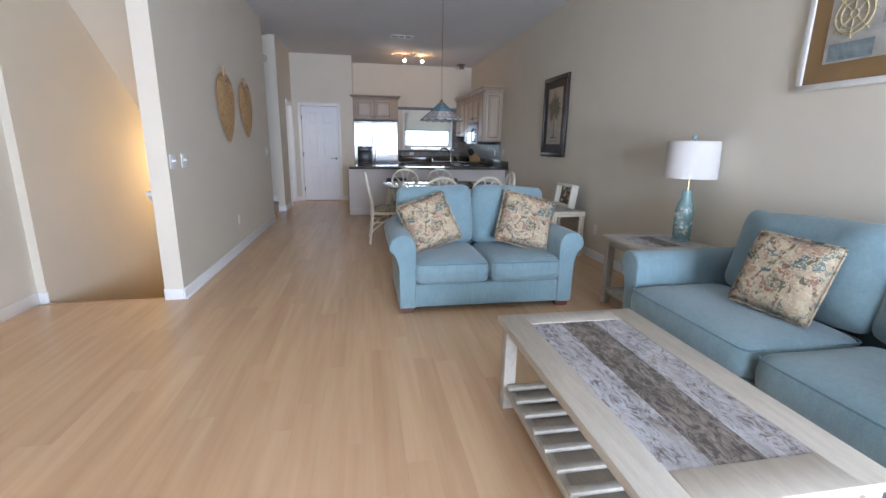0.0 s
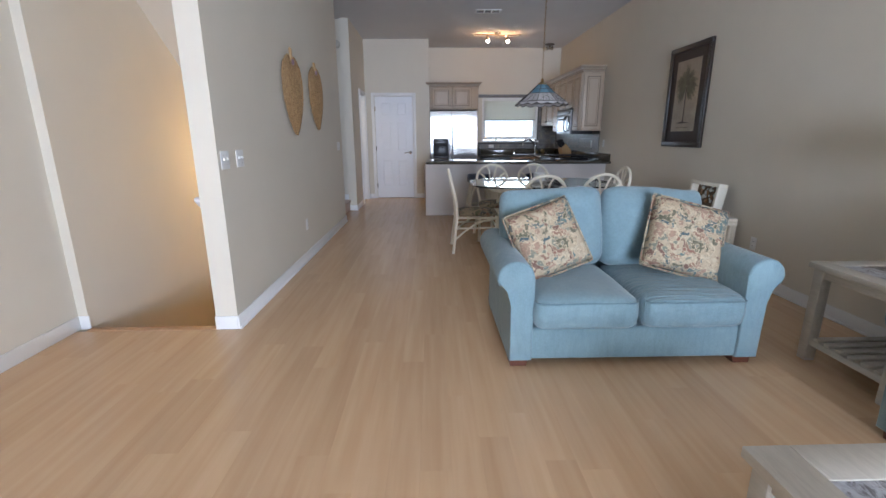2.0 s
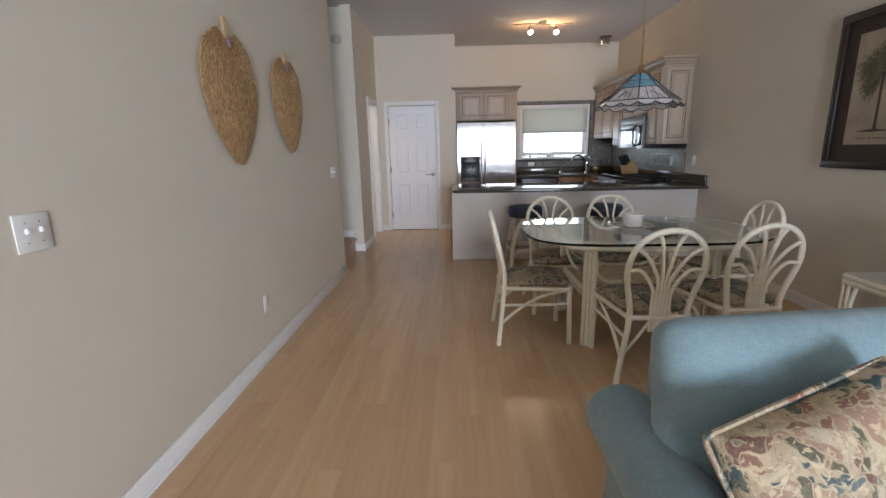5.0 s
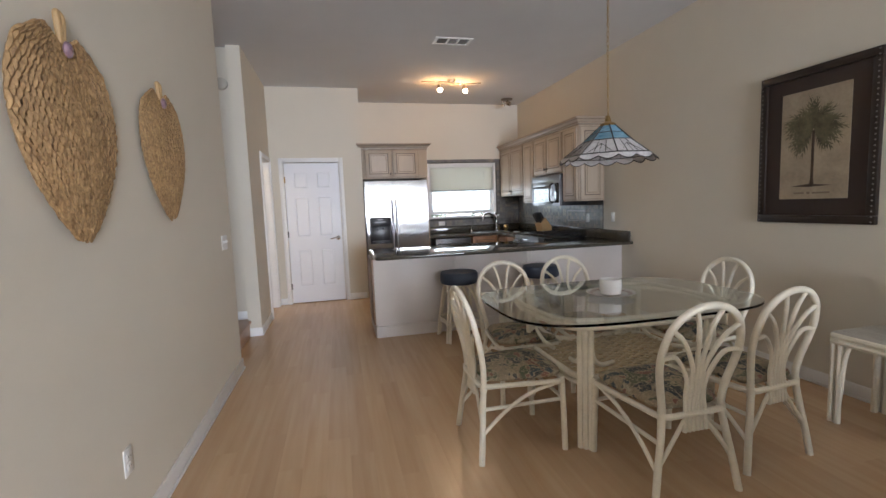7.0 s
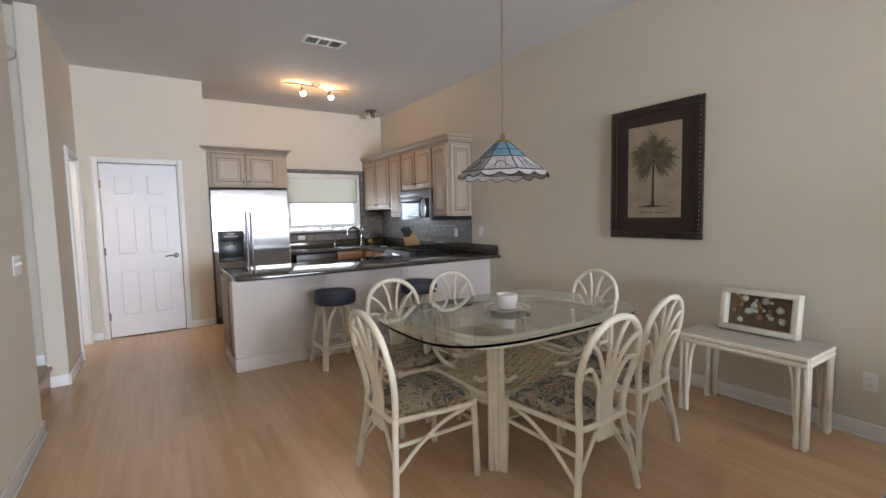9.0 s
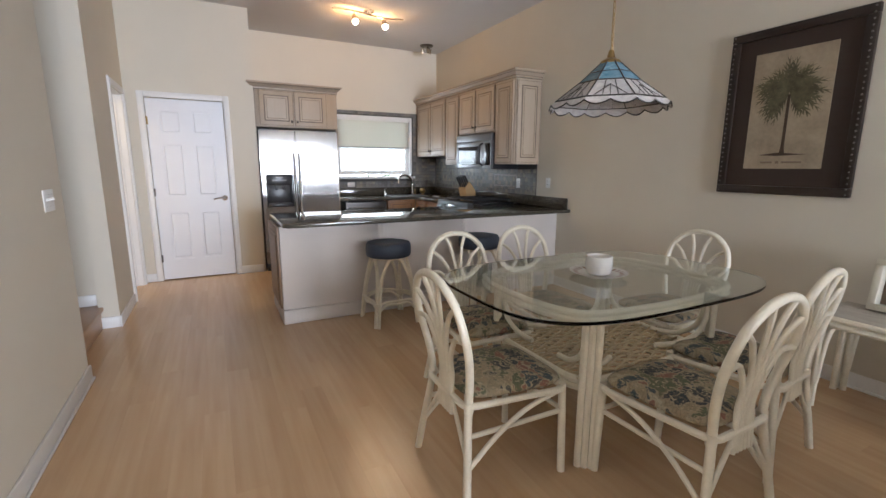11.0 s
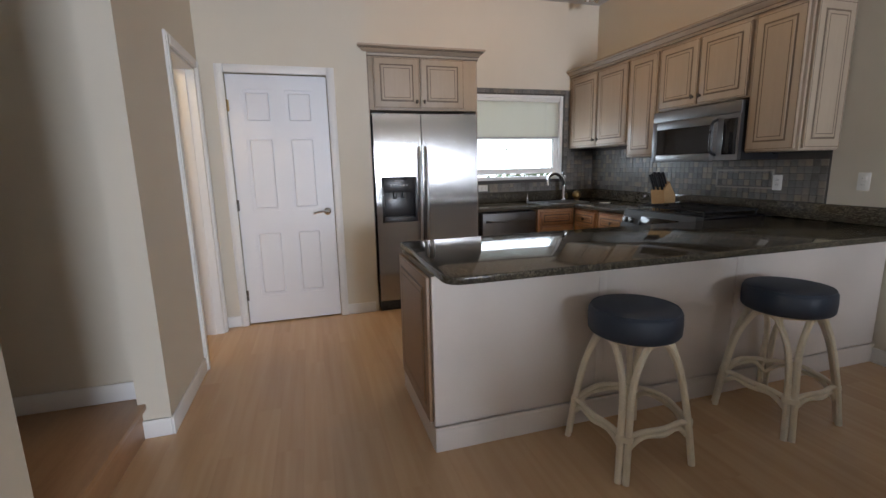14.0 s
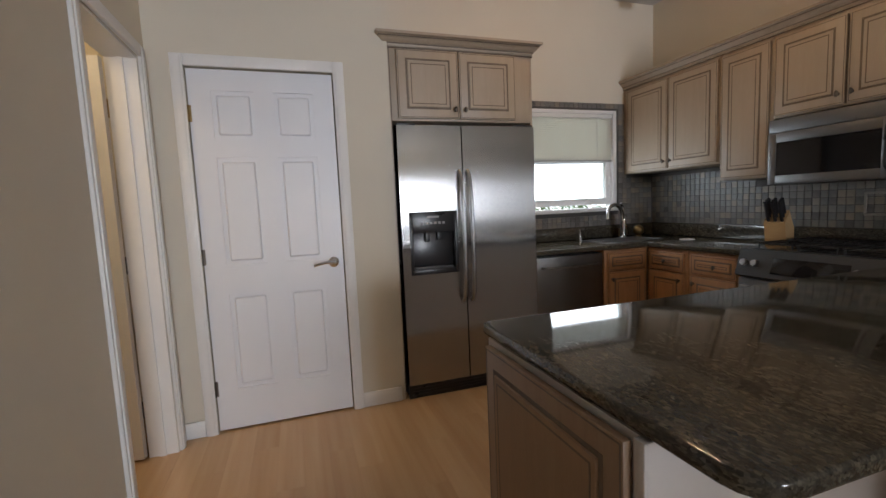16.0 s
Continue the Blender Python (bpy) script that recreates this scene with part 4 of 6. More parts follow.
ol = [(EAST, 7.985), (EAST, 8.91)]
ol += [(-0.22 + 0.03 * (1 - math.cos(a)), 8.91 - 0.03 * (1 - math.sin(a))) for a in (radians(90), radians(45), radians(0))]
ol += [(-0.22 + 0.07 * (1 - math.cos(a)), 7.985 + 0.07 * (1 - math.sin(a))) for a in (0, radians(22), radians(45), radians(68), radians(90))]
part("peninsula_slab", slab(ol, CT - 0.034, CT), GRANITE, ctop)
part("range_side_slab", slab([(EAST, 9.725), (EAST, NORTH), (2.56, NORTH), (2.56, 10.53), (2.0, 10.53), (2.0, 9.725)], CT - 0.034, CT, 0.005), GRANITE, ctop)
part("window_side_slab", slab([(2.555, 10.53), (2.555, NORTH), (0.84, NORTH), (0.84, 10.53)], CT - 0.034, CT, 0.005), GRANITE, ctop)
part("upstand", one(EAST - 0.022, 8.03, CT, EAST, NORTH, CT + 0.115, 0.004), GRANITE, ctop)
part("upstand", one(0.84, NORTH - 0.022, CT, EAST - 0.022, NORTH, CT + 0.115, 0.004), GRANITE, ctop)

# sink and faucet
sink = thing("sink", pose(1.98, 10.82, CT), "stainless steel undermount kitchen sink", "sink")
bm = bmesh.new()
for r in ((-0.3, -0.17, 0.0, 0.3, -0.155, 0.008), (-0.3, 0.155, 0.0, 0.3, 0.17, 0.008), (-0.3, -0.155, 0.0, -0.285, 0.155, 0.008), (0.285, -0.155, 0.0, 0.3, 0.155, 0.008)):
    box(bm, *r, bevel=0.003)
part("rim", bm, STEEL, sink)
# no hollow: a flat dark plate carries the shade inside the bowl
part("bowl_shade", one(-0.285, -0.155, 0.0005, 0.285, 0.155, 0.003), plain("sink_shadow", (0.12, 0.12, 0.12), 0.3, 0.9), sink)
fa = thing("faucet", pose(2.18, 11.03, CT) @ Matrix.Scale(1.28, 4), "chrome pull-out kitchen faucet", "faucet")
part("base", lathe(bmesh.new(), [(0.0, 0), (0.03, 0), (0.03, 0.008), (0.024, 0.014), (0.022, 0.12), (0.024, 0.15), (0.018, 0.17), (0.0, 0.175)], 20), CHROME, fa)
part("spout", tube(bmesh.new(), curve_pts([(0, 0, 0.12), (-0.04, -0.03, 0.2), (-0.12, -0.07, 0.245), (-0.19, -0.1, 0.24), (-0.225, -0.115, 0.215), (-0.235, -0.12, 0.15)], 5), 0.014, 12), CHROME, fa)
part("lever", tube(bmesh.new(), curve_pts([(0, 0, 0.17), (0.005, 0.01, 0.22), (-0.02, 0.0, 0.255)], 5), 0.009, 10), CHROME, fa)
soap = thing("soap_dispenser", pose(1.72, 11.06, CT), "small chrome soap pump by the sink", "dispenser")
part("pump", tube(lathe(bmesh.new(), [(0, 0), (0.018, 0), (0.016, 0.06), (0.006, 0.065), (0.006, 0.1), (0, 0.1)], 14), [(0, 0, 0.1), (0, -0.05, 0.105)], 0.006), CHROME, soap)
bot = thing("soap_bottle", pose(0.93, 11.08, CT), "dark soap bottle on the counter", "bottle")
part("bottle", lathe(bmesh.new(), [(0, 0), (0.032, 0), (0.034, 0.01), (0.034, 0.11), (0.014, 0.14), (0.013, 0.17), (0, 0.172)], 18), BLACK, bot)
part("pump_head", tube(bmesh.new(), [(0, 0, 0.17), (0, 0, 0.2), (0.03, -0.03, 0.2)], 0.006), BLACK, bot)
orn = thing("gold_ornament", pose(2.35, 11.02, CT), "small gold patterned ornament beside the sink", "ornament")
bm = bmesh.new()
bmesh.ops.create_uvsphere(bm, u_segments=18, v_segments=12, radius=0.05, matrix=pose(0, 0, 0.062))
lathe(bm, [(0, 0), (0.03, 0), (0.025, 0.012), (0, 0.014)], 18)
part("ball", bm, BRASS, orn)
can = thing("canister", pose(2.22, 11.08, CT), "small gold canister with a lid", "canister")
part("jar", lathe(bmesh.new(), [(0, 0), (0.035, 0), (0.04, 0.05), (0.035, 0.085), (0, 0.086)], 18), BRASS, can)
part("lid", lathe(bmesh.new(), [(0, 0.086), (0.033, 0.087), (0.02, 0.1), (0.006, 0.104), (0.007, 0.115), (0, 0.116)], 18), PEWTER, can)
kb = thing("knife_block", pose(2.50, 9.82, CT + 0.0, 0, 0, 20) @ Matrix.Scale(1.22, 4), "wooden knife block full of black-handled knives", "knife block")
BEECH = wood("beech", (0.55, 0.36, 0.17), (0.44, 0.27, 0.12), (1, 1, 8), 0.4)
bm = prism(bmesh.new(), [(-0.07, 0), (0.08, 0), (0.08, 0.09), (-0.03, 0.2), (-0.105, 0.13)], -0.05, 0.05, "y")
part("block", bm, BEECH, kb, smooth=False)
for i in range(3):
    for j in range(3):
        y = -0.032 + 0.032 * i
        b0 = Vector((-0.045 - 0.022 * j, y, 0.185 - 0.022 * j))
        d = Vector((-0.55, 0, 0.83)) * (0.1 + 0.015 * j)
        part("knife_handle", tube(bmesh.new(), [b0 - d * 0.2, b0 + d], 0.009, 8), BLACK, kb)
sp = thing("spoon_rest", pose(2.30, 10.42, CT), "small white spoon rest on the counter", "dish")
part("dish", lathe(bmesh.new(), [(0, 0.003), (0.045, 0.003), (0.06, 0.012), (0.058, 0.014), (0.04, 0.006), (0, 0.005)], 20), CERAMIC, sp)


def outlet(name, m, label, toggles=1, wide=0.07, kind_="outlet", plate=None):
    """Cover plate facing -y, centred on its middle; toggles 0 is a socket pair."""
    o = thing(name, m, label, kind_)
    part("plate", one(-wide / 2, -0.006, -0.057, wide / 2, 0, 0.057, 0.003), plate or WHITE_PLASTIC, o)
    if toggles:
        for i in range(toggles):
            x = (i - (toggles - 1) / 2) * 0.046
            t = part("toggle", one(-0.005, -0.018, -0.006, 0.005, -0.004, 0.010, 0.002), WHITE_PLASTIC, o)
            t.matrix_basis = pose(x, 0, 0, -20)
            for zz in (-0.03, 0.03):
                part("screw", lathe(bmesh.new(), [(0, -0.001), (0.003, -0.001), (0.002, 0.001), (0, 0.0012)], 8), PEWTER, o).matrix_basis = pose(x, -0.006, zz, 90)
    else:
        for zz in (-0.02, 0.02):
            s_ = part("socket", one(-0.017, -0.0085, zz - 0.014, 0.017, -0.005, zz + 0.014, 0.004), WHITE_PLASTIC, o)
            part("slot", boxes([(-0.008, -0.0092, zz - 0.004, -0.006, -0.008, zz + 0.006), (0.006, -0.0092, zz - 0.004, 0.008, -0.008, zz + 0.006)]), BLACK, o)
    return o


outlet("wall_outlet", pose(EAST - 0.009, 8.90, 1.12, 0, 0, W90), "white double socket on the tiled backsplash", 0)
outlet("wall_outlet", pose(EAST, 8.36, 1.14, 0, 0, W90), "white double socket on the wall by the counter", 0)
outlet("wall_outlet", pose(1.22, NORTH - 0.009, 1.04, 0, 90, 0), "white socket on the strip of tile under the window", 0)
outlet("light_switch", pose(WEST, 3.905, 1.12, 0, 0, 90), "white double toggle switch plate on the partition", 2, 0.115, "switch")
outlet("light_switch", pose(WEST, 4.13, 1.12, 0, 0, 90), "white double toggle switch beside another plate", 2, 0.115, "switch")
outlet("light_switch", pose(WEST, 7.45, 1.13, 0, 0, 90), "white triple toggle switch near the end of the wall", 3, 0.16, "switch")
outlet("wall_outlet", pose(WEST, 5.60, 0.37, 0, 0, 90), "white double socket low on the partition wall", 0)
outlet("wall_outlet", pose(EAST, 4.70, 0.34, 0, 0, W90), "white double socket low on the long wall", 0)
chime = thing("door_chime", pose(-1.66, 8.83, 2.72), "small round beige chime high on the stair wall", "chime")
part("housing", lathe(bmesh.new(), [(0, 0), (0.062, 0), (0.06, 0.03), (0.045, 0.042), (0, 0.044)], 24), plain("beige_plastic", (0.5, 0.46, 0.38), 0.5), chime).matrix_basis = pose(0, 0, 0, 90)
# handrail by the stairs
rail = thing("handrail", pose(WEST - T, 3.9, 0.86), "white round handrail on the stairwell side", "handrail")
part("rail", tube(bmesh.new(), [(-0.02, 0.03, 0.0), (-0.075, 0.03, 0.0), (-0.075, 0.06, -0.02), (-0.075, 3.0, -1.98)], 0.022, 12), TRIM, rail)
part("bracket", tube(bmesh.new(), [(0, 0.5, -0.36), (-0.06, 0.5, -0.37), (-0.075, 0.5, -0.33)], 0.008), TRIM, rail)
part("return_block", one(-0.03, 0.0, -0.035, 0, 0.07, 0.035, 0.01), TRIM, rail)
lamp("stair_light", "POINT", pose(-2.02, 6.2, 1.05), 24, (1.0, 0.60, 0.22), radius=0.1)

# ceiling fittings
CEIL_TRACK = thing("track_light", pose(1.10, 9.76, CEIL, 0, 0, 4), "nickel ceiling spot bar with two lit lamps", "ceiling light")
NICKEL = plain("nickel", (0.5, 0.44, 0.36), 0.25, 1.0, vary=0.05, bmp=0)
part("canopy", lathe(bmesh.new(), [(0, 0), (0.062, 0), (0.06, -0.018), (0.03, -0.028), (0, -0.028)], 24), NICKEL, CEIL_TRACK)
part("bar", tube(bmesh.new(), curve_pts([(-0.43, 0.03, -0.035), (-0.2, -0.03, -0.04), (0, 0, -0.042), (0.2, 0.03, -0.04), (0.43, -0.03, -0.035)], 6), 0.009, 8), NICKEL, CEIL_TRACK)
for x in (-0.185, 0.185):
    hd = part("spot_head", lathe(bmesh.new(), [(0.0, 0.05), (0.02, 0.05), (0.028, 0.03), (0.04, -0.03), (0.042, -0.045), (0.036, -0.045), (0.03, -0.02), (0.0, -0.015)], 18), NICKEL, CEIL_TRACK)
    hd.matrix_basis = pose(x, -0.02, -0.115, -28)
    part("stem", tube(bmesh.new(), [(x, -0.01, -0.04), (x, -0.01, -0.08)], 0.006), NICKEL, CEIL_TRACK)
    bl = bmesh.new()
    bmesh.ops.create_uvsphere(bl, u_segments=12, v_segments=8, radius=0.034, matrix=pose(0, 0, -0.045))
    part("bulb", bl, BULB, hd, "warm glowing lamp face")
for x in (0.914, 1.285):
    lamp("track_lamp", "SPOT", look((x, 9.70, CEIL - 0.17), (x + (x - 1.1) * 1.5, 8.9, 0)), 15, (1.0, 0.75, 0.45), radius=0.04, spot_size=radians(120), spot_blend=0.6)
    lamp("track_glow", "POINT", pose(x, 9.83, CEIL - 0.12), 5.0, (1.0, 0.5, 0.17), radius=0.03)
ct2 = thing("ceiling_fixture", pose(2.33, 10.8, CEIL), "small unlit three-lamp ceiling spot in dark metal", "ceiling light")
part("canopy", lathe(bmesh.new(), [(0, 0), (0.1, 0), (0.1, -0.012), (0.085, -0.022), (0, -0.022)], 24), PEWTER, ct2)
for i in range(3):
    a = radians(120 * i + 20)
    hd = part("spot_head", lathe(bmesh.new(), [(0, 0.03), (0.018, 0.03), (0.024, 0), (0.028, -0.035), (0, -0.03)], 14), NICKEL, ct2)
    hd.matrix_basis = pose(0.065 * math.cos(a), 0.065 * math.sin(a), -0.07, 20 * math.sin(a), 20 * math.cos(a))
    part("stem", tube(bmesh.new(), [(0.05 * math.cos(a), 0.05 * math.sin(a), -0.02), (0.062 * math.cos(a), 0.062 * math.sin(a), -0.05)], 0.006), PEWTER, ct2)
vent = thing("ceiling_vent", pose(0.747, 8.345, CEIL), "white ceiling air vent with dark louvres", "vent")
part("frame", boxes([(-0.2, -0.1, -0.01, 0.2, -0.075, 0), (-0.2, 0.075, -0.01, 0.2, 0.1, 0), (-0.2, -0.075, -0.01, -0.17, 0.075, 0), (0.17, -0.075, -0.01, 0.2, 0.075, 0), (-0.065, -0.075, -0.01, -0.045, 0.075, 0), (0.045, -0.075, -0.01, 0.065, 0.075, 0)], 0.003), WHITE_PLASTIC, vent)
part("backing", one(-0.17, -0.075, -0.003, 0.17, 0.075, -0.001), BLACK, vent)
for x0 in (-0.16, -0.04, 0.07):
    for i in range(5):
        part("slat", one(x0, -0.066 + 0.03 * i, -0.008, x0 + 0.09, -0.060 + 0.03 * i, -0.003), PEWTER, vent, smooth=False)

# ---- living room ----
def roll_arm(bm, x0, x1, y0, y1, z0, top, out):
    """A rolled arm: upright panel with a scroll at its head; out is -1 or 1, the side of the scroll."""
    r = 0.095
    cx = (x0 + x1) / 2 - out * 0.012
    pts = []
    inner = cx - out * r * 1.06
    outer = x0 + 0.10 if out < 0 else x1 - 0.10
    for i in range(13):
        a = radians(205 * i / 12)
        pts.append((cx - out * r * math.cos(a) * 1.06, top - r + r * math.sin(a)))
    pts = [(inner, z0), (inner, top - r * 1.6)] + pts + [(outer + out * 0.008, top - r * 1.7), (outer, top - r * 2.6), (outer, z0)]
    prism(bm, pts, y0, y1, "y")
    caps = [f for f in bm.faces if len(f.verts) > 6]
    es = list({e for f in caps for e in f.edges})
    bmesh.ops.bevel(bm, geom=es, offset=0.014, segments=3, profile=0.5, affect="EDGES")
    return bm


def couch(name, m, W, D, label, group="", arm=0.225, seat=0.445, back=0.9):
    c = thing(name, m, label, "sofa", group)
    for sx in (-1, 1):
        for y in (0.07, D - 0.07):
            f = bmesh.new()
            prism(f, [(-0.045, 0), (0.045, 0), (0.058, 0.07), (-0.058, 0.07)], -0.05, 0.05, "y")
            part("foot", f, DARK_FOOT, c, "dark stained wooden foot").matrix_basis = pose(sx * (W / 2 - 0.16), y, 0)
        a = roll_arm(bmesh.new(), sx * W / 2 if sx < 0 else W / 2 - arm, -W / 2 + arm if sx < 0 else W / 2, -0.02, D - 0.08, 0.05, 0.625, sx)
        part("arm", a, BLUE, c, "rolled arm", angle=60)
    part("base", one(-W / 2 + arm * 0.45, -0.005, 0.05, W / 2 - arm * 0.45, D - 0.06, 0.24, 0.02, 3), BLUE, c)
    bk = bmesh.new()
    box(bk, -W / 2 + 0.23, D - 0.22, 0.06, W / 2 - 0.23, D, 0.80, 0.05, 4)
    part("back_frame", bk, BLUE, c)
    inner = W / 2 - arm + 0.012
    for sx in (-1, 1):
        x0, x1 = (-inner, -0.003) if sx < 0 else (0.003, inner)
        s_ = pad(bmesh.new(), (x0 + x1) / 2, (D - 0.30) / 2 - 0.04, 0.335, x1 - x0, D - 0.22, 0.205, 10, 5.0, 22, 0.02, 0.008, sx + W)
        cu = part("seat_cushion", s_, BLUE_GATHER if sx > 0 and W < 2 else BLUE, c, angle=80)
        rim = [((x0 + x1) / 2 + px * ((x1 - x0) / 2 - 0.02), (D - 0.30) / 2 - 0.04 + py * ((D - 0.22) / 2 - 0.012), 0.403) for px, py in [(q[0], q[1]) for q in rounded(-1, -1, 1, 1, 0.12, 3)]]
        part("piping", tube(bmesh.new(), rim, 0.0055, 6, True), PIPING, cu, "darker corded piping")
        b_ = pad(bmesh.new(), 0, 0, 0, x1 - x0 + (0.1 if W < 2 else -0.06), back - seat + 0.07, 0.27 if W < 2 else 0.22, 8, 2.5, 24, 0, 0.022, sx * 3 + W)
        bo = part("back_cushion", b_, BLUE, c, angle=80)
        bo.matrix_basis = pose((x0 + x1) / 2 + (sx * 0.04 if W < 2 else sx * -0.04), D - (0.325 if W < 2 else 0.27), (back + seat) / 2 - 0.0, 77, sx * 1.5, 0)
    return c


couch("loveseat", pose(0.99, 3.235, 0), 1.60, 0.96, "light blue chenille loveseat with rolled arms and loose cushions")
couch("sofa", pose(1.78, 1.555, 0, 0, 0, -90), 2.31, 0.90, "light blue chenille sofa along the wall with rolled arms", back=0.91)


def throw_pillow(m, label, size=0.47):
    p = thing("throw_pillow", m, label, "pillow", "tapestry throw pillows")
    bm = bmesh.new()
    n = 18
    grid = {}
    for side in (-1, 1):
        for i in range(n + 1):
            for j in range(n + 1):
                u, v = 2 * i / n - 1, 2 * j / n - 1
                edge = (1 - u ** 4) * (1 - v ** 4)
                if side == 1 and (i in (0, n) or j in (0, n)):
                    grid[side, i, j] = grid[-1, i, j]
                    continue
                pinch = 1 - 0.06 * (1 - abs(u)) * abs(v) ** 3
                pinch2 = 1 - 0.06 * (1 - abs(v)) * abs(u) ** 3
                co = Vector((u * size / 2 * pinch2, side * 0.085 * edge ** 0.55, v * size / 2 * pinch))
                co += 0.008 * noise.noise_vector(co * 7 + Vector((side, 0, 0)))
                grid[side, i, j] = bm.verts.new(co)
        for i in range(n):
            for j in range(n):
                bm.faces.new((grid[side, i, j], grid[side, i + 1, j], grid[side, i + 1, j + 1], grid[side, i, j + 1]))
    body = part("cover", bm, PILLOW, p, angle=70)
    pts = [grid_co for grid_co in ((u * size / 2 * (1 - 0.06 * (1 - abs(v)) * abs(u) ** 3), 0, v * size / 2 * (1 - 0.06 * (1 - abs(u)) * abs(v) ** 3)) for u, v in [(q[0], q[1]) for q in rounded(-1, -1, 1, 1, 0.08, 2)])]
    part("piping", tube(bmesh.new(), pts, 0.006, 6, True), PILLOW, p)
    return p


throw_pillow(pose(0.57, 3.60, 0.655, -26, -17, 12), "tapestry throw pillow with shells and leaves, leaning to one side", 0.43)
throw_pillow(pose(1.40, 3.58, 0.66, -26, 14, -10), "tapestry throw pillow leaning against the blue arm", 0.46)
throw_pillow(pose(2.16, 1.87, 0.655, -22, 2, -80), "tapestry throw pillow propped on the sofa", 0.41)


def inlaid_table(name, m, W, L, H, label, shelf_z, slats, boards, frame_w, apron, category="table"):
    """Whitewashed table with an inlaid top of weathered boards and a slatted shelf; L runs along y."""
    t = thing(name, m, label, category)
    top = part("tabletop", boxes([(-W / 2, -L / 2, H - 0.032, -W / 2 + frame_w, L / 2, H), (W / 2 - frame_w, -L / 2, H - 0.032, W / 2, L / 2, H), (-W / 2 + frame_w, -L / 2, H - 0.032, W / 2 - frame_w, -L / 2 + frame_w, H), (-W / 2 + frame_w, L / 2 - frame_w, H - 0.032, W / 2 - frame_w, L / 2, H)], 0.004), WHITEWASH, t, "whitewashed plank rim")
    x = -W / 2 + frame_w
    total = sum(b[0] for b in boards)
    for wd, mt in boards:
        w = wd / total * (W - 2 * frame_w)
        part("inlay_board", one(x + 0.0008, -L / 2 + frame_w, H - 0.03, x + w - 0.0008, L / 2 - frame_w, H - 0.003, 0.0015, 1), mt, top, "weathered grey board")
        x += w
    lw = 0.06
    for sx in (-1, 1):
        for sy in (-1, 1):
            part("leg", one(sx * (W / 2 - 0.02) - (lw if sx > 0 else 0), sy * (L / 2 - 0.02) - (lw if sy > 0 else 0), 0, sx * (W / 2 - 0.02) + (0 if sx > 0 else lw), sy * (L / 2 - 0.02) + (0 if sy > 0 else lw), H - 0.032, 0.006), TRIM if apron > 0.05 else WHITEWASH, t)
        part("apron", one(sx * (W / 2 - 0.04) - 0.009, -L / 2 + 0.08, H - 0.032 - apron, sx * (W / 2 - 0.04) + 0.009, L / 2 - 0.08, H - 0.032, 0.003), WHITEWASH, t)
        part("apron", one(-W / 2 + 0.08, sx * (L / 2 - 0.04) - 0.009, H - 0.032 - apron, W / 2 - 0.08, sx * (L / 2 - 0.04) + 0.009, H - 0.032, 0.003), WHITEWASH, t)
        part("shelf_rail", one(sx * (W / 2 - 0.045) - 0.018, -L / 2 + 0.08, shelf_z - 0.03, sx * (W / 2 - 0.045) + 0.018, L / 2 - 0.08, shelf_z + 0.004, 0.004), WHITEWASH, t)
    part("shelf_board", one(-W / 2 + 0.065, -L / 2 + 0.085, shelf_z - 0.024, W / 2 - 0.065, L / 2 - 0.085, shelf_z - 0.008, 0.002), WHITEWASH, t)
    for i in range(slats):
        y = -L / 2 + 0.11 + (L - 0.22) * i / (slats - 1)
        part("shelf_slat", one(-W / 2 + 0.03, y - 0.018, shelf_z + 0.004, W / 2 - 0.03, y + 0.018, shelf_z + 0.022, 0.004), WHITEWASH, t)
    return t


inlaid_table("coffee_table", pose(1.035, 1.375, 0), 0.71, 1.22, 0.472, "whitewashed coffee table with inlaid weathered boards and slatted shelf", 0.12, 10, [(1, WEATHERED), (1.15, DARK_BOARD), (1.05, WEATHERED)], 0.125, 0.045)
inlaid_table("end_table", pose(2.30, 3.055, 0), 0.62, 0.575, 0.575, "whitewashed end table with inlaid boards and slatted shelf", 0.13, 6, [(1, WEATHERED), (1, DARK_BOARD), (1, WEATHERED)], 0.1, 0.05)

lam = thing("table_lamp", pose(2.50, 3.06, 0.575) @ Matrix.Scale(0.97, 4), "sea-glass table lamp with a white drum shade", "lamp")
SEA = plain("sea_glass", (0.24, 0.36, 0.36), 0.12, vary=0.35, scale=16, fine=60, bmp=0.3, dist=0.006, coat=0.4)
SHELL = plain("pearl_shell", (0.6, 0.62, 0.56), 0.25, vary=0.25, scale=30, bmp=0.1)
part("base", lathe(bmesh.new(), [(0, 0), (0.07, 0), (0.072, 0.012), (0.064, 0.02), (0, 0.022)], 28), SEA, lam)
prof = [(0, 0.02), (0.06, 0.022), (0.066, 0.05), (0.069, 0.14), (0.068, 0.24), (0.06, 0.29), (0.045, 0.325), (0.036, 0.35), (0.038, 0.37), (0.04, 0.395), (0.03, 0.41), (0, 0.412)]
body = part("body", lathe(bmesh.new(), prof, 28), SEA, lam, "aqua glass body with shell mosaic")
rg = random.Random(3)
bm = bmesh.new()
for i in range(70):
    a, zz = rg.uniform(0, 6.283), rg.uniform(0.04, 0.29)
    bmesh.ops.create_icosphere(bm, subdivisions=1, radius=rg.uniform(0.008, 0.016), matrix=Matrix.Translation((0.067 * math.cos(a), 0.067 * math.sin(a), zz)) @ Matrix.Rotation(a, 4, "Z") @ Matrix.Diagonal((0.35, 1, 1, 1)))
part("shell_chips", bm, SHELL, body, "pale shell chips")
part("stem", tube(bmesh.new(), [(0, 0, 0.41), (0, 0, 0.76)], 0.006), BRASS, lam)
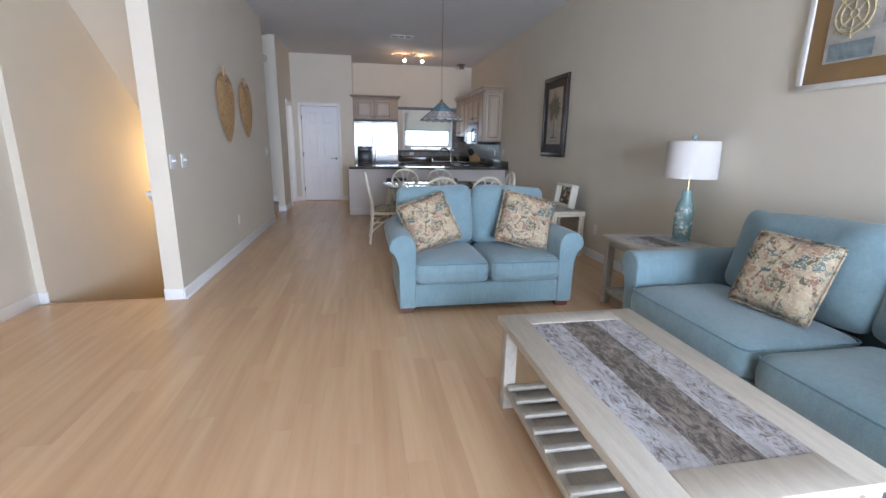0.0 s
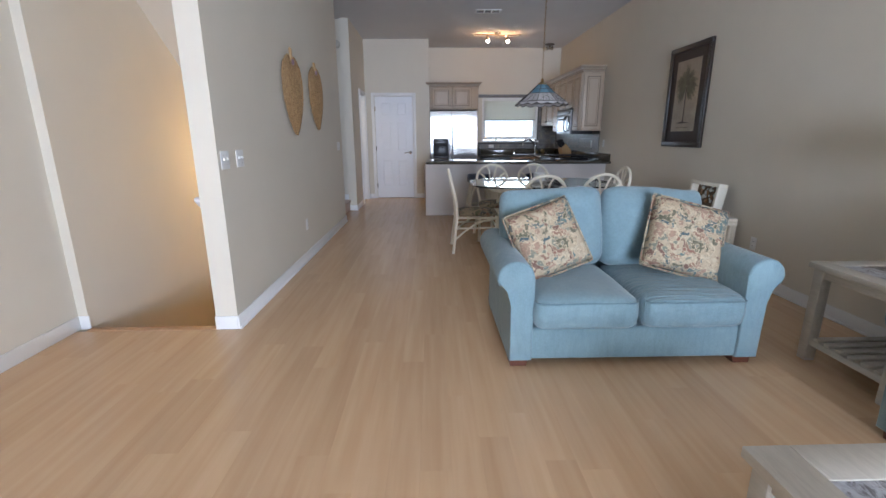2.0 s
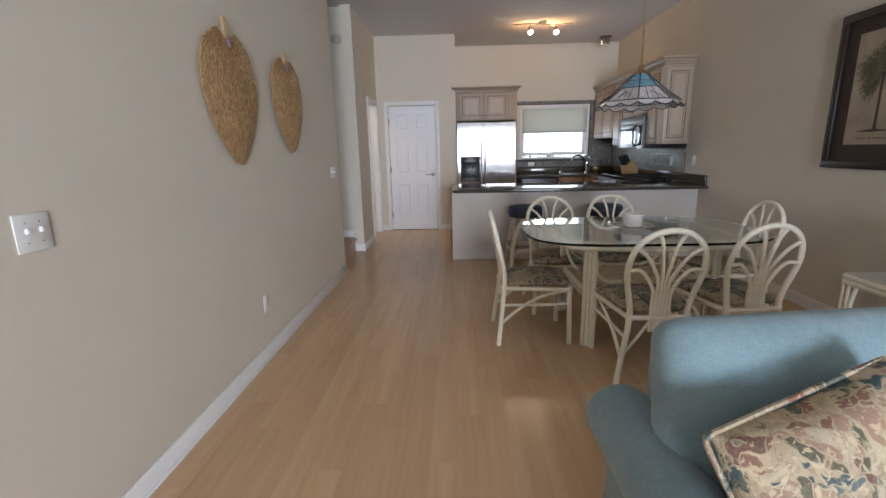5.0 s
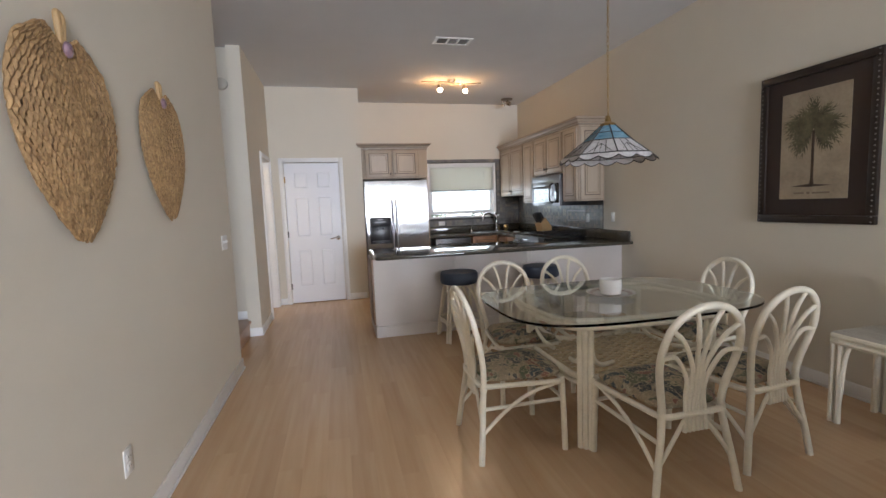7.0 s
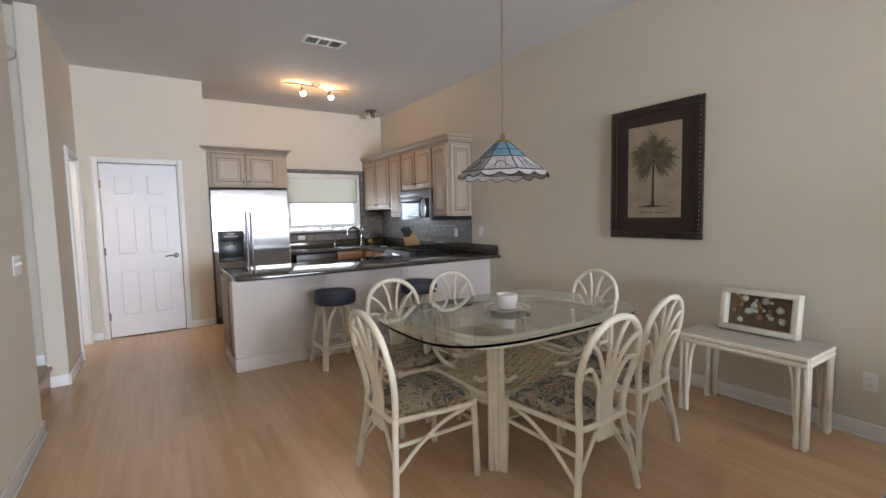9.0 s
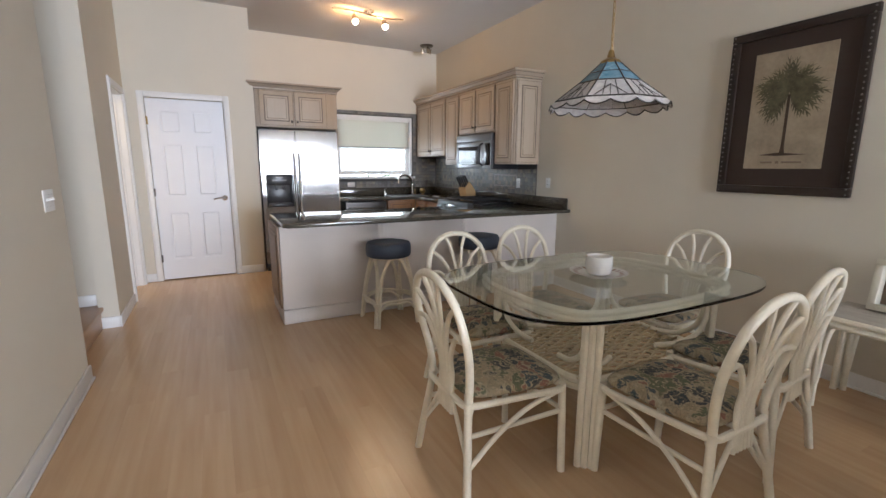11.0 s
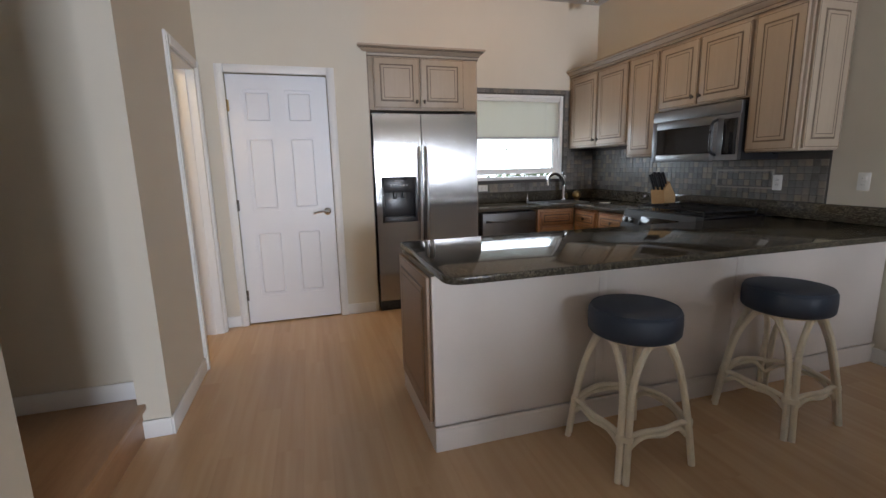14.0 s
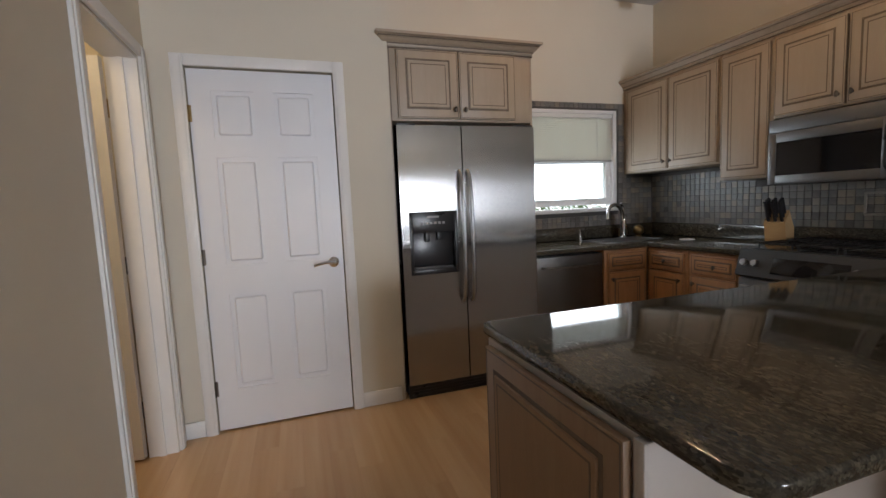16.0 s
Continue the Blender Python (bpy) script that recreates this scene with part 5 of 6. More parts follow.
SHADE = plain("lamp_shade", (0.6, 0.575, 0.535), 0.85, vary=0.02, fine=220, bmp=0.15)
sh = bmesh.new()
n = 40
for r0, r1, z0, z1 in ((0.195, 0.185, 0.505, 0.785),):
    rings = [[sh.verts.new((r * math.cos(6.2832 * j / n), r * math.sin(6.2832 * j / n), z)) for j in range(n)] for r, z in ((r0, z0), (r1, z1), (r1 - 0.004, z1), (r0 - 0.004, z0))]
    for k in range(4):
        a, b = rings[k], rings[(k + 1) % 4]
        for j in range(n):
            sh.faces.new((a[j], a[(j + 1) % n], b[(j + 1) % n], b[j]))
part("shade", sh, SHADE, lam, "white fabric drum shade")
part("harp", tube(bmesh.new(), [(-0.19, 0, 0.77), (0.19, 0, 0.77)], 0.003, 6), BRASS, lam)
fi = bmesh.new()
bmesh.ops.create_uvsphere(fi, u_segments=14, v_segments=10, radius=0.02, matrix=pose(0, 0, 0.815))
lathe(fi, [(0, 0.76), (0.01, 0.76), (0.008, 0.8), (0, 0.8)], 12)
part("finial", fi, SEA, lam, "blue glass ball finial")

# ---- wall pieces ----
def wall_frame(name, m, w, h, fw, fd, label, mat, mat_in, studs=None):
    """Framed picture facing -y, origin at its lower left corner on the wall."""
    p = thing(name, m, label, "picture")
    part("backing", one(fw * 0.5, -fd * 0.5, fw * 0.5, w - fw * 0.5, -0.002, h - fw * 0.5), mat_in, p)
    rows = ((0, 0, w, fw), (0, h - fw, w, h), (0, fw, fw, h - fw), (w - fw, fw, w, h - fw))
    fr_ = part("frame", boxes([(a, -fd, b, c, 0, d) for a, b, c, d in rows], 0.006), mat, p)
    if studs:
        k = int(h / 0.033)
        bm = bmesh.new()
        bmesh.ops.create_icosphere(bm, subdivisions=1, radius=0.0062)
        bead = mesh_of(bm, "bead")
        bead.materials.append(studs)
        for sx in (fw * 0.35, w - fw * 0.35):
            for i in range(k):
                o = new("bead", bead)
                o.parent, o.matrix_basis = fr_, pose(sx, -fd - 0.001, (i + 0.5) * h / k)
    return p


ESPRESSO = wood("espresso_frame", (0.03, 0.018, 0.012), (0.015, 0.009, 0.006), (3, 3, 3), 0.35)
MATBOARD = plain("dark_mat", (0.032, 0.018, 0.012), 0.6, vary=0.1, fine=200, bmp=0.1)
PRINT = plain("aged_print", (0.36, 0.29, 0.2), 0.5, scale=5, vary=0.3, fine=40, bmp=0.02)
PW, PH = 0.785, 1.075
pic = wall_frame("palm_picture", pose(EAST, 6.445, 1.137, 0, 0, -90), PW, PH, 0.055, 0.032, "dark beaded frame with a palm tree print", ESPRESSO, MATBOARD, plain("bead_silver", (0.2, 0.18, 0.16), 0.35, 0.9))
ax0, ax1, az0, az1 = 0.165, PW - 0.165, 0.17, PH - 0.155
pr = part("print", one(ax0, -0.0195, az0, ax1, -0.015, az1), PRINT, pic, "sepia print of a palm tree")
TRUNK_INK, LEAF_INK = plain("trunk_ink", (0.06, 0.035, 0.02), 0.5, scale=30, vary=0.4), plain("leaf_ink", (0.125, 0.108, 0.055), 0.5, scale=25, vary=0.6)
cx = PW / 2
part("palm_trunk", prism(bmesh.new(), [(cx - 0.016, az0 + 0.095), (cx + 0.016, az0 + 0.095), (cx + 0.009, az0 + 0.14), (cx + 0.008, az0 + 0.47), (cx - 0.008, az0 + 0.47), (cx - 0.009, az0 + 0.14)], -0.0216, -0.0194, "y"), TRUNK_INK, pr, smooth=False)
part("palm_ground", prism(bmesh.new(), [(cx - 0.14, az0 + 0.09), (cx - 0.03, az0 + 0.083), (cx + 0.14, az0 + 0.09), (cx + 0.03, az0 + 0.1), (cx - 0.03, az0 + 0.104)], -0.0216, -0.0194, "y"), TRUNK_INK, pr, smooth=False)
rg = random.Random(11)
fro = bmesh.new()
for i in range(84):
    a = radians(-64 + 308 * i / 83 + rg.uniform(-6, 6))
    ln = rg.uniform(0.10, 0.205)
    prev = Vector((cx, az0 + 0.485))
    d = Vector((math.cos(a), math.sin(a) * 0.85))
    for s_ in range(6):
        q = prev + d * ln / 6
        d = (d + Vector((0, -0.09))).normalized()
        for sd in (-1, 1):
            nx = Vector((-d.y, d.x)) * sd
            tip = q + nx * (0.03 * math.sin(math.pi * (s_ + 0.8) / 6.6)) + d * 0.03
            yy = -0.0212 - 0.00002 * i - 0.00001 * s_
            vs = [fro.verts.new((p_[0], yy, p_[1])) for p_ in (prev, q, tip)]
            fro.faces.new(vs)
        prev = q
part("palm_fronds", fro, LEAF_INK, pr, "olive green palm fronds", smooth=False)
part("caption_bar", boxes([(cx - 0.12, -0.0212, az0 + 0.035, cx - 0.05, -0.0194, az0 + 0.047), (cx - 0.03, -0.0212, az0 + 0.033, cx - 0.01, -0.0194, az0 + 0.05), (cx + 0.005, -0.0212, az0 + 0.035, cx + 0.12, -0.0194, az0 + 0.047)]), plain("faded_ink", (0.2, 0.15, 0.1), 0.6), pr, "unreadable script line", smooth=False)

WHITE_FRAME = wood("white_frame", (0.7, 0.68, 0.64), (0.58, 0.56, 0.52), (3, 3, 3), 0.5)
KRAFT = plain("kraft_mat", (0.23, 0.14, 0.055), 0.7, vary=0.15, fine=150, bmp=0.1)
QW, QH = 0.72, 0.66
pic2 = wall_frame("nautical_picture", pose(EAST, 2.48, 1.627, 0, 0, -90), QW, QH, 0.038, 0.025, "white frame with a nautical print on a brown mat", WHITE_FRAME, KRAFT)
pr2 = part("print", one(0.14, -0.0165, 0.14, QW - 0.14, -0.012, QH - 0.14), plain("chart_print", (0.42, 0.4, 0.36), 0.6, scale=7, vary=0.45, fine=30, bmp=0.02), pic2, "grey and cream chart print")
part("chart_patch", boxes([(0.16, -0.0172, 0.15, 0.40, -0.0164, 0.24), (0.42, -0.0172, 0.3, 0.57, -0.0164, 0.5)]), plain("blue_grey_ink", (0.2, 0.24, 0.25), 0.6, scale=18, vary=0.5), pr2, "blue-grey painted patches", smooth=False)
wh = bmesh.new()
wc = Vector((0.27, -0.019, 0.38))
for r in (0.1, 0.07, 0.02):
    tube(wh, [wc + Vector((r * math.cos(k * 0.2618), 0, r * math.sin(k * 0.2618))) for k in range(24)], 0.006, 6, True)
for k in range(8):
    a = k * math.pi / 4
    tube(wh, [wc + Vector((0.02 * math.cos(a), 0, 0.02 * math.sin(a))), wc + Vector((0.125 * math.cos(a), 0, 0.125 * math.sin(a)))], 0.005, 6)
part("painted_wheel", wh, plain("wheel_ink", (0.4, 0.33, 0.18), 0.6, vary=0.2), pr2, "painted ship wheel motif")

STRAW = wood("woven_straw", (0.52, 0.33, 0.145), (0.10, 0.048, 0.017), (26, 26, 9), 0.75, 3, 0.5)
TWIG = wood("straw_stem", (0.5, 0.34, 0.16), (0.34, 0.21, 0.09), (8, 8, 2), 0.6, 3, 0.3)
AMETHYST = plain("shell_purple", (0.25, 0.16, 0.2), 0.3, vary=0.3, scale=40)


def palm_fan(m, w, h, label, seed, stem=0.11):
    """A dried palm-leaf fan facing -y; origin where stem meets blade. Blade hangs below."""
    rg = random.Random(seed)
    f = thing("palm_fan", m, label, "wall decor", "dried palm fans")

    def half(v):
        # half-width along the height, 0 at the top, 1 at the tip
        return (w / 2) * math.sin(math.pi * (0.10 + 0.89 * min(1.0, v) ** 0.82)) ** 0.78

    bm = bmesh.new()
    rows, cols = 26, 16
    g = []
    for i in range(rows + 1):
        v = 0.004 + 0.992 * i / rows
        lift = 0.07 * h * (1 - v) ** 2
        r = []
        for j in range(cols + 1):
            u = 2 * j / cols - 1
            hw = half(v)
            un = 0.94 * u * min(1.0, 0.62 + 3.0 * v) ** 0.7
            r.append(bm.verts.new((un * hw * (1 + 0.02 * rg.uniform(-1, 1)), -0.010 - 0.02 * (1 - un * un) * math.sin(math.pi * v), -v * h * 0.97 + lift * abs(un) ** 1.2 * 1.6)))
        g.append(r)
    for i in range(rows):
        for j in range(cols):
            bm.faces.new((g[i][j], g[i][j + 1], g[i + 1][j + 1], g[i + 1][j]))
    part("blade", bm, STRAW, f)
    st = bmesh.new()
    K = 54
    for k in range(K):
        u = -0.98 + 1.96 * (k + rg.uniform(-0.3, 0.3)) / (K - 1)
        u = max(-0.99, min(0.99, u))
        end = rg.uniform(0.9, 1.0)
        pts, rad = [], []
        for i in range(73):
            v = 0.004 + 0.99 * end * i / 72
            uu = u * min(1.0, 0.62 + 3.0 * v) ** 0.7
            hw = half(v)
            lift = 0.07 * h * (1 - v) ** 2
            knob = abs(math.sin(44 * v + (k % 2) * 1.57 + 0.25 * math.sin(k * 2.3)))
            pts.append((uu * hw + 0.0025 * rg.uniform(-1, 1), -0.018 - 0.024 * (1 - uu * uu) * math.sin(math.pi * v) - 0.007 * knob, -v * h + lift * abs(uu) ** 1.2 * 1.6))
            rad.append(0.0088 * (0.55 + 0.45 * math.sin(math.pi * min(1, v + 0.15))) * (0.5 + 0.62 * knob) * rg.uniform(0.8, 1.2))
        tube(st, pts, 0.004, 5, radii=rad)
    part("straw_weave", st, STRAW, f, "coarse braided straw strands")
    lp = bmesh.new()
    for o in (-0.008, 0.008):
        tube(lp, curve_pts([(o * 0.5, -0.02, -0.04), (o * 1.4, -0.024, stem * 0.4), (o * 1.8, -0.024, stem * 0.85), (o * 0.3, -0.02, stem)], 5), 0.011, 8)
    part("stem_loop", lp, TWIG, f, "folded straw stem loop")
    wr = bmesh.new()
    bmesh.ops.create_uvsphere(wr, u_segments=12, v_segments=8, radius=0.022, matrix=Matrix.Translation((0.0, -0.04, -0.012)) @ Matrix.Diagonal((1, 0.6, 1.25, 1)))
    part("shell_knot", wr, AMETHYST, f, "purple shell at the stem")
    return f


palm_fan(pose(WEST, 5.435, 1.945, 0, -1, 90), 0.61, 0.675, "large dried palm-leaf fan hung on the wall", 1)
palm_fan(pose(WEST, 6.285, 1.96, 0, -3, 90), 0.58, 0.63, "smaller dried palm-leaf fan hung on the wall", 2, 0.09)

# ---- dining ----
def dining_chair(m):
    """Cream rattan chair with a fanned hoop back, facing +y."""
    c = thing("dining_chair", m, "cream rattan dining chair with fanned hoop back and tapestry seat", "chair", "chairs round the glass table")
    R = 0.0165
    hoop = [(-0.228, -0.252, 0.0), (-0.203, -0.236, 0.15), (-0.172, -0.218, 0.31), (-0.160, -0.208, 0.42), (-0.176, -0.216, 0.52), (-0.199, -0.236, 0.62), (-0.203, -0.258, 0.71), (-0.174, -0.28, 0.81), (-0.098, -0.296, 0.878), (0, -0.30, 0.90)]
    full = hoop + [(-x, y, z) for x, y, z in hoop[-2::-1]]
    part("back_frame", tube(bmesh.new(), curve_pts(full, 5), R, 10), RATTAN, c, "bent cane hoop and rear legs")

    def back_y(z):
        return -0.208 - 0.09 * max(0.0, (z - 0.40) / 0.5) ** 1.15

    def on_hoop(a):
        # point of the hoop's arch at angle a from upright
        return (0.202 * math.sin(a), back_y(0.70 + 0.195 * math.cos(a)) - 0.004, 0.70 + 0.195 * math.cos(a))

    # six canes rise side by side from under the seat and fan out to the hoop in three pairs
    for s_ in (-1, 1):
        for x, a, bend in ((0.0095, 20, 0.68), (0.0285, 58, 0.625), (0.0475, 97, 0.565)):
            e = on_hoop(radians(a))
            rise = e[2] - bend
            pts = [(s_ * x * 1.18, -0.228, 0.315), (s_ * x * 1.05, -0.224, 0.42), (s_ * x, back_y(bend - 0.07), bend - 0.08), (s_ * (x + 0.008), back_y(bend), bend), (s_ * (x + (e[0] - x) * 0.5), back_y(bend + rise * 0.62) - 0.002, bend + rise * 0.66 + (0.03 if a > 80 else 0.0)), (s_ * e[0], e[1], e[2])]
            part("back_rod", tube(bmesh.new(), curve_pts(pts, 4), 0.0105, 8), RATTAN, c)
    for s_ in (-1, 1):
        part("front_leg", tube(bmesh.new(), curve_pts([(s_ * 0.212, 0.235, 0.0), (s_ * 0.208, 0.228, 0.25), (s_ * 0.205, 0.222, 0.415)], 3), R, 10), RATTAN, c)
        part("side_stretcher", tube(bmesh.new(), [(s_ * 0.178, -0.222, 0.275), (s_ * 0.207, 0.226, 0.29)], 0.0105, 8), RATTAN, c)
        part("brace", tube(bmesh.new(), curve_pts([(s_ * 0.203, -0.236, 0.15), (s_ * 0.205, -0.11, 0.26), (s_ * 0.21, 0.03, 0.345), (s_ * 0.207, 0.2, 0.385)], 4), 0.0105, 8), RATTAN, c)
        part("rear_brace", tube(bmesh.new(), curve_pts([(s_ * 0.20, -0.232, 0.17), (s_ * 0.13, -0.226, 0.26), (s_ * 0.055, -0.222, 0.365)], 4), 0.0095, 8), RATTAN, c)
        part("wrapping", lathe(bmesh.new(), [(0.017, -0.022), (0.0195, -0.02), (0.0195, 0.02), (0.017, 0.022)], 10), RATTAN, c).matrix_basis = pose(s_ * 0.161, -0.209, 0.39)
    part("seat_frame", tube(bmesh.new(), [(x * (1 - 0.52 * (0.235 - y)), y, 0.395) for x, y in rounded(-0.222, -0.225, 0.222, 0.235, 0.05, 4)], 0.0145, 8, True), RATTAN, c)
    part("front_stretcher", tube(bmesh.new(), [(-0.208, 0.23, 0.29), (0.208, 0.23, 0.29)], 0.0105, 8), RATTAN, c)
    cushion = pad(bmesh.new(), 0, 0.015, 0.432, 0.455, 0.455, 0.075, 5, 2.3, 18, 0.012)
    for v in cushion.verts:
        v.co.x *= 1 - 0.5 * (0.24 - v.co.y)
    part("seat", cushion, SEAT_CLOTH, c, "floral tapestry seat cushion", angle=80)
    return c


ch = dining_chair(pose(0.355, 5.945, 0, 0, 0, -90))
for x, y, rz in ((0.942, 5.44, 1), (1.508, 5.545, 6), (0.66, 6.54, 180), (1.215, 6.60, 180), (1.85, 6.19, 90)):
    copy_thing(ch, pose(x, y, 0, 0, 0, rz))

TX, TY, TZ = 1.11, 6.055, 0.735
tab = thing("dining_table", pose(TX, TY, 0), "oval glass-topped rattan dining table with woven shelf", "table")
ol = []
for k in range(72):
    a = 2 * math.pi * k / 72
    ol.append((math.copysign(abs(math.cos(a)) ** 0.55, math.cos(a)) * 0.80, math.copysign(abs(math.sin(a)) ** 0.55, math.sin(a)) * 0.545))
part("glass_top", slab(ol, TZ, TZ + 0.014, 0.004), TABLE_GLASS, tab, "clear glass top with a green edge", angle=30).visible_shadow = False
for z_ in (TZ - 0.017, TZ - 0.045):
    part("top_rail", tube(bmesh.new(), curve_pts([(x * 0.72, y * 0.80, z_) for x, y in ol[::6]], 3, True), 0.015, 8, True), RATTAN, tab)
for sx in (-1, 1):
    for sy in (-1, 1):
        bx, by = sx * 0.41, sy * 0.35
        for i in range(3):
            o = (i - 1) * 0.029
            d = Vector((0.75, -sx * sy * 0.66)).normalized()
            lx, ly = bx + d.x * o, by + d.y * o
            part("leg", tube(bmesh.new(), curve_pts([(lx, ly, 0), (lx, ly, 0.35), (lx, ly, TZ - 0.03)], 4), 0.0165, 8), RATTAN, tab)
        part("bracket", tube(bmesh.new(), curve_pts([(bx - sx * 0.03, by, 0.70), (bx - sx * 0.05, by - sy * 0.01, 0.52), (bx - sx * 0.13, by - sy * 0.06, 0.44), (bx - sx * 0.25, by - sy * 0.12, 0.42)], 5), 0.013, 8), RATTAN, tab)
        part("bracket", tube(bmesh.new(), curve_pts([(bx, by - sy * 0.03, 0.70), (bx - sx * 0.01, by - sy * 0.06, 0.52), (bx - sx * 0.03, by - sy * 0.15, 0.44), (bx - sx * 0.05, by - sy * 0.25, 0.42)], 5), 0.013, 8), RATTAN, tab)
shelf = part("shelf_frame", tube(bmesh.new(), [(x, y, 0.385) for x, y in rounded(-0.43, -0.33, 0.43, 0.33, 0.12, 5)], 0.018, 8, True), RATTAN, tab)
part("shelf_frame", tube(bmesh.new(), [(x, y, 0.35) for x, y in rounded(-0.43, -0.33, 0.43, 0.33, 0.12, 5)], 0.016, 8, True), RATTAN, tab)
wv = bmesh.new()
for i in range(-11, 12):
    y = i * 0.028
    tube(wv, [(x, y + 0.006 * math.sin(x * 60 + i * 1.5), 0.388 + 0.006 * math.cos(x * 60 + i * math.pi)) for x in [-0.42 + 0.84 * k / 24 for k in range(25)]], 0.007, 5)
for k in range(-6, 7):
    tube(wv, [(k * 0.065, -0.32, 0.382), (k * 0.065, 0.32, 0.382)], 0.007, 5)
tagged(part("woven_mat", wv, WICKER, tab, "woven cane shelf"), kind="stuff")

pl = thing("plate", pose(1.10, 6.07, TZ + 0.0145) @ Matrix.Scale(1.12, 4), "white patterned plate on the glass table", "plate")
part("dish", lathe(bmesh.new(), [(0, 0.003), (0.06, 0.003), (0.075, 0.0), (0.078, 0.004), (0.13, 0.02), (0.132, 0.022), (0.125, 0.022), (0.08, 0.009), (0, 0.008)], 36), CERAMIC, pl)
bm = bmesh.new()
for k in range(26):
    a = 2 * math.pi * k / 26
    bmesh.ops.create_icosphere(bm, subdivisions=1, radius=0.011, matrix=Matrix.Translation((0.106 * math.cos(a), 0.106 * math.sin(a), 0.0168)) @ Matrix.Rotation(a, 4, "Z") @ Matrix.Rotation(-0.24, 4, "Y") @ Matrix.Diagonal((1.5, 0.62, 0.12, 1)))
part("rim_pattern", bm, plain("brown_glaze", (0.22, 0.1, 0.05), 0.3, vary=0.2), pl, "brown painted rim pattern")
cup = thing("candle_cup", pose(1.10, 6.07, TZ + 0.0245), "squat white ceramic cup on the plate", "cup")
part("cup", lathe(bmesh.new(), [(0, 0), (0.052, 0), (0.062, 0.008), (0.068, 0.05), (0.067, 0.095), (0.064, 0.097), (0.06, 0.09), (0.06, 0.06), (0, 0.058)], 30), CERAMIC, cup)

# pendant lamp: leaded glass shade on a chain
pen_l = thing("pendant_lamp", pose(1.08, 6.065, 0), "leaded glass pendant lamp, blue above white panels", "pendant lamp")
LEAD = plain("lead_came", (0.06, 0.055, 0.05), 0.4, 0.8, bmp=0.05)


def leaded(name, col, col2):
    m, nt, b = nodes_of(name)
    v = mapped(nt, (1, 1, 1))
    c = ramp(nt, noise_node(nt, v, 16, 4, 0.6, 2.5), [(0.3, col), (0.7, col2)])
    nt.links.new(c, b.inputs["Base Color"])
    b.inputs["Roughness"].default_value = 0.18
    b.inputs["Transmission Weight"].default_value = 0.25
    b.inputs["Coat Weight"].default_value = 0.3
    bump(nt, b, noise_node(nt, v, 60, 3), 0.25, 0.003)
    return m


BLUE_GLASS, WHITE_GLASS = leaded("blue_glass", (0.10, 0.24, 0.34), (0.26, 0.42, 0.5)), leaded("white_glass", (0.5, 0.47, 0.46), (0.72, 0.68, 0.66))
N = 8


def rim(k, r, z):
    a = 2 * math.pi * (k + 0.5) / N
    return Vector((r * math.cos(a), r * math.sin(a), z))


lead = bmesh.new()
Z0, Z1, Z2 = 1.805, 1.708, 1.622
for k in range(N):
    for (r0, z0, r1, z1, gl, cuts) in ((0.045, Z0, 0.15, Z1, BLUE_GLASS, 1), (0.15, Z1, 0.262, Z2, WHITE_GLASS, 3)):
        for i in range(cuts):
            bm = bmesh.new()
            f0, f1 = i / cuts, (i + 1) / cuts
            q = [rim(k, r0, z0).lerp(rim(k + 1, r0, z0), f0), rim(k, r0, z0).lerp(rim(k + 1, r0, z0), f1), rim(k, r1, z1).lerp(rim(k + 1, r1, z1), f1), rim(k, r1, z1).lerp(rim(k + 1, r1, z1), f0)]
            inner = [p - Vector((p.x, p.y, 0)).normalized() * 0.003 for p in q]
            va, vb = [bm.verts.new(p) for p in q], [bm.verts.new(p) for p in inner]
            bm.faces.new(va)
            bm.faces.new(vb[::-1])
            for j in range(4):
                bm.faces.new((va[j], vb[j], vb[(j + 1) % 4], va[(j + 1) % 4]))
            part("glass_panel", bm, gl, pen_l, smooth=False)
            tube(lead, [q[0], q[3]], 0.0022 if i else 0.0034, 6)
    # scalloped rim pieces below each face
    for i in range(2):
        bm = bmesh.new()
        top_pts, low = [], []
        for s_ in range(7):
            f = (i + s_ / 6) / 2
            p = rim(k, 0.262, Z2).lerp(rim(k + 1, 0.262, Z2), f)
            out = Vector((p.x, p.y, 0)).normalized()
            drop = 0.018 + 0.02 * math.sin(math.pi * s_ / 6)
            top_pts.append(bm.verts.new(p))
            low.append(bm.verts.new(p + out * (0.022 + 0.012 * math.sin(math.pi * s_ / 6)) - Vector((0, 0, drop))))
        for s_ in range(6):
            bm.faces.new((top_pts[s_], top_pts[s_ + 1], low[s_ + 1], low[s_]))
        tube(lead, [v.co.copy() for v in low], 0.0035, 6)
        part("rim_scallop", bm, WHITE_GLASS, pen_l)
    tube(lead, [rim(k, 0.15, Z1), rim(k + 1, 0.15, Z1)], 0.0036, 6)
    tube(lead, [rim(k, 0.262, Z2), rim(k + 1, 0.262, Z2)], 0.004, 6)
    tube(lead, [rim(k, 0.045, Z0), rim(k + 1, 0.045, Z0)], 0.004, 6)
    tube(lead, [rim(k, 0.10, 1.755), rim(k + 1, 0.10, 1.755)], 0.0022, 5)
    c0 = rim(k, 0.19, 1.678).lerp(rim(k + 1, 0.19, 1.678), 0.5)
    for f in (0.12, 0.5, 0.88):
        tube(lead, [rim(k, 0.262, Z2).lerp(rim(k + 1, 0.262, Z2), f), c0 * 1.002], 0.0014, 5)
tagged(part("leading", lead, LEAD, pen_l, "dark lead lines"), kind="stuff")
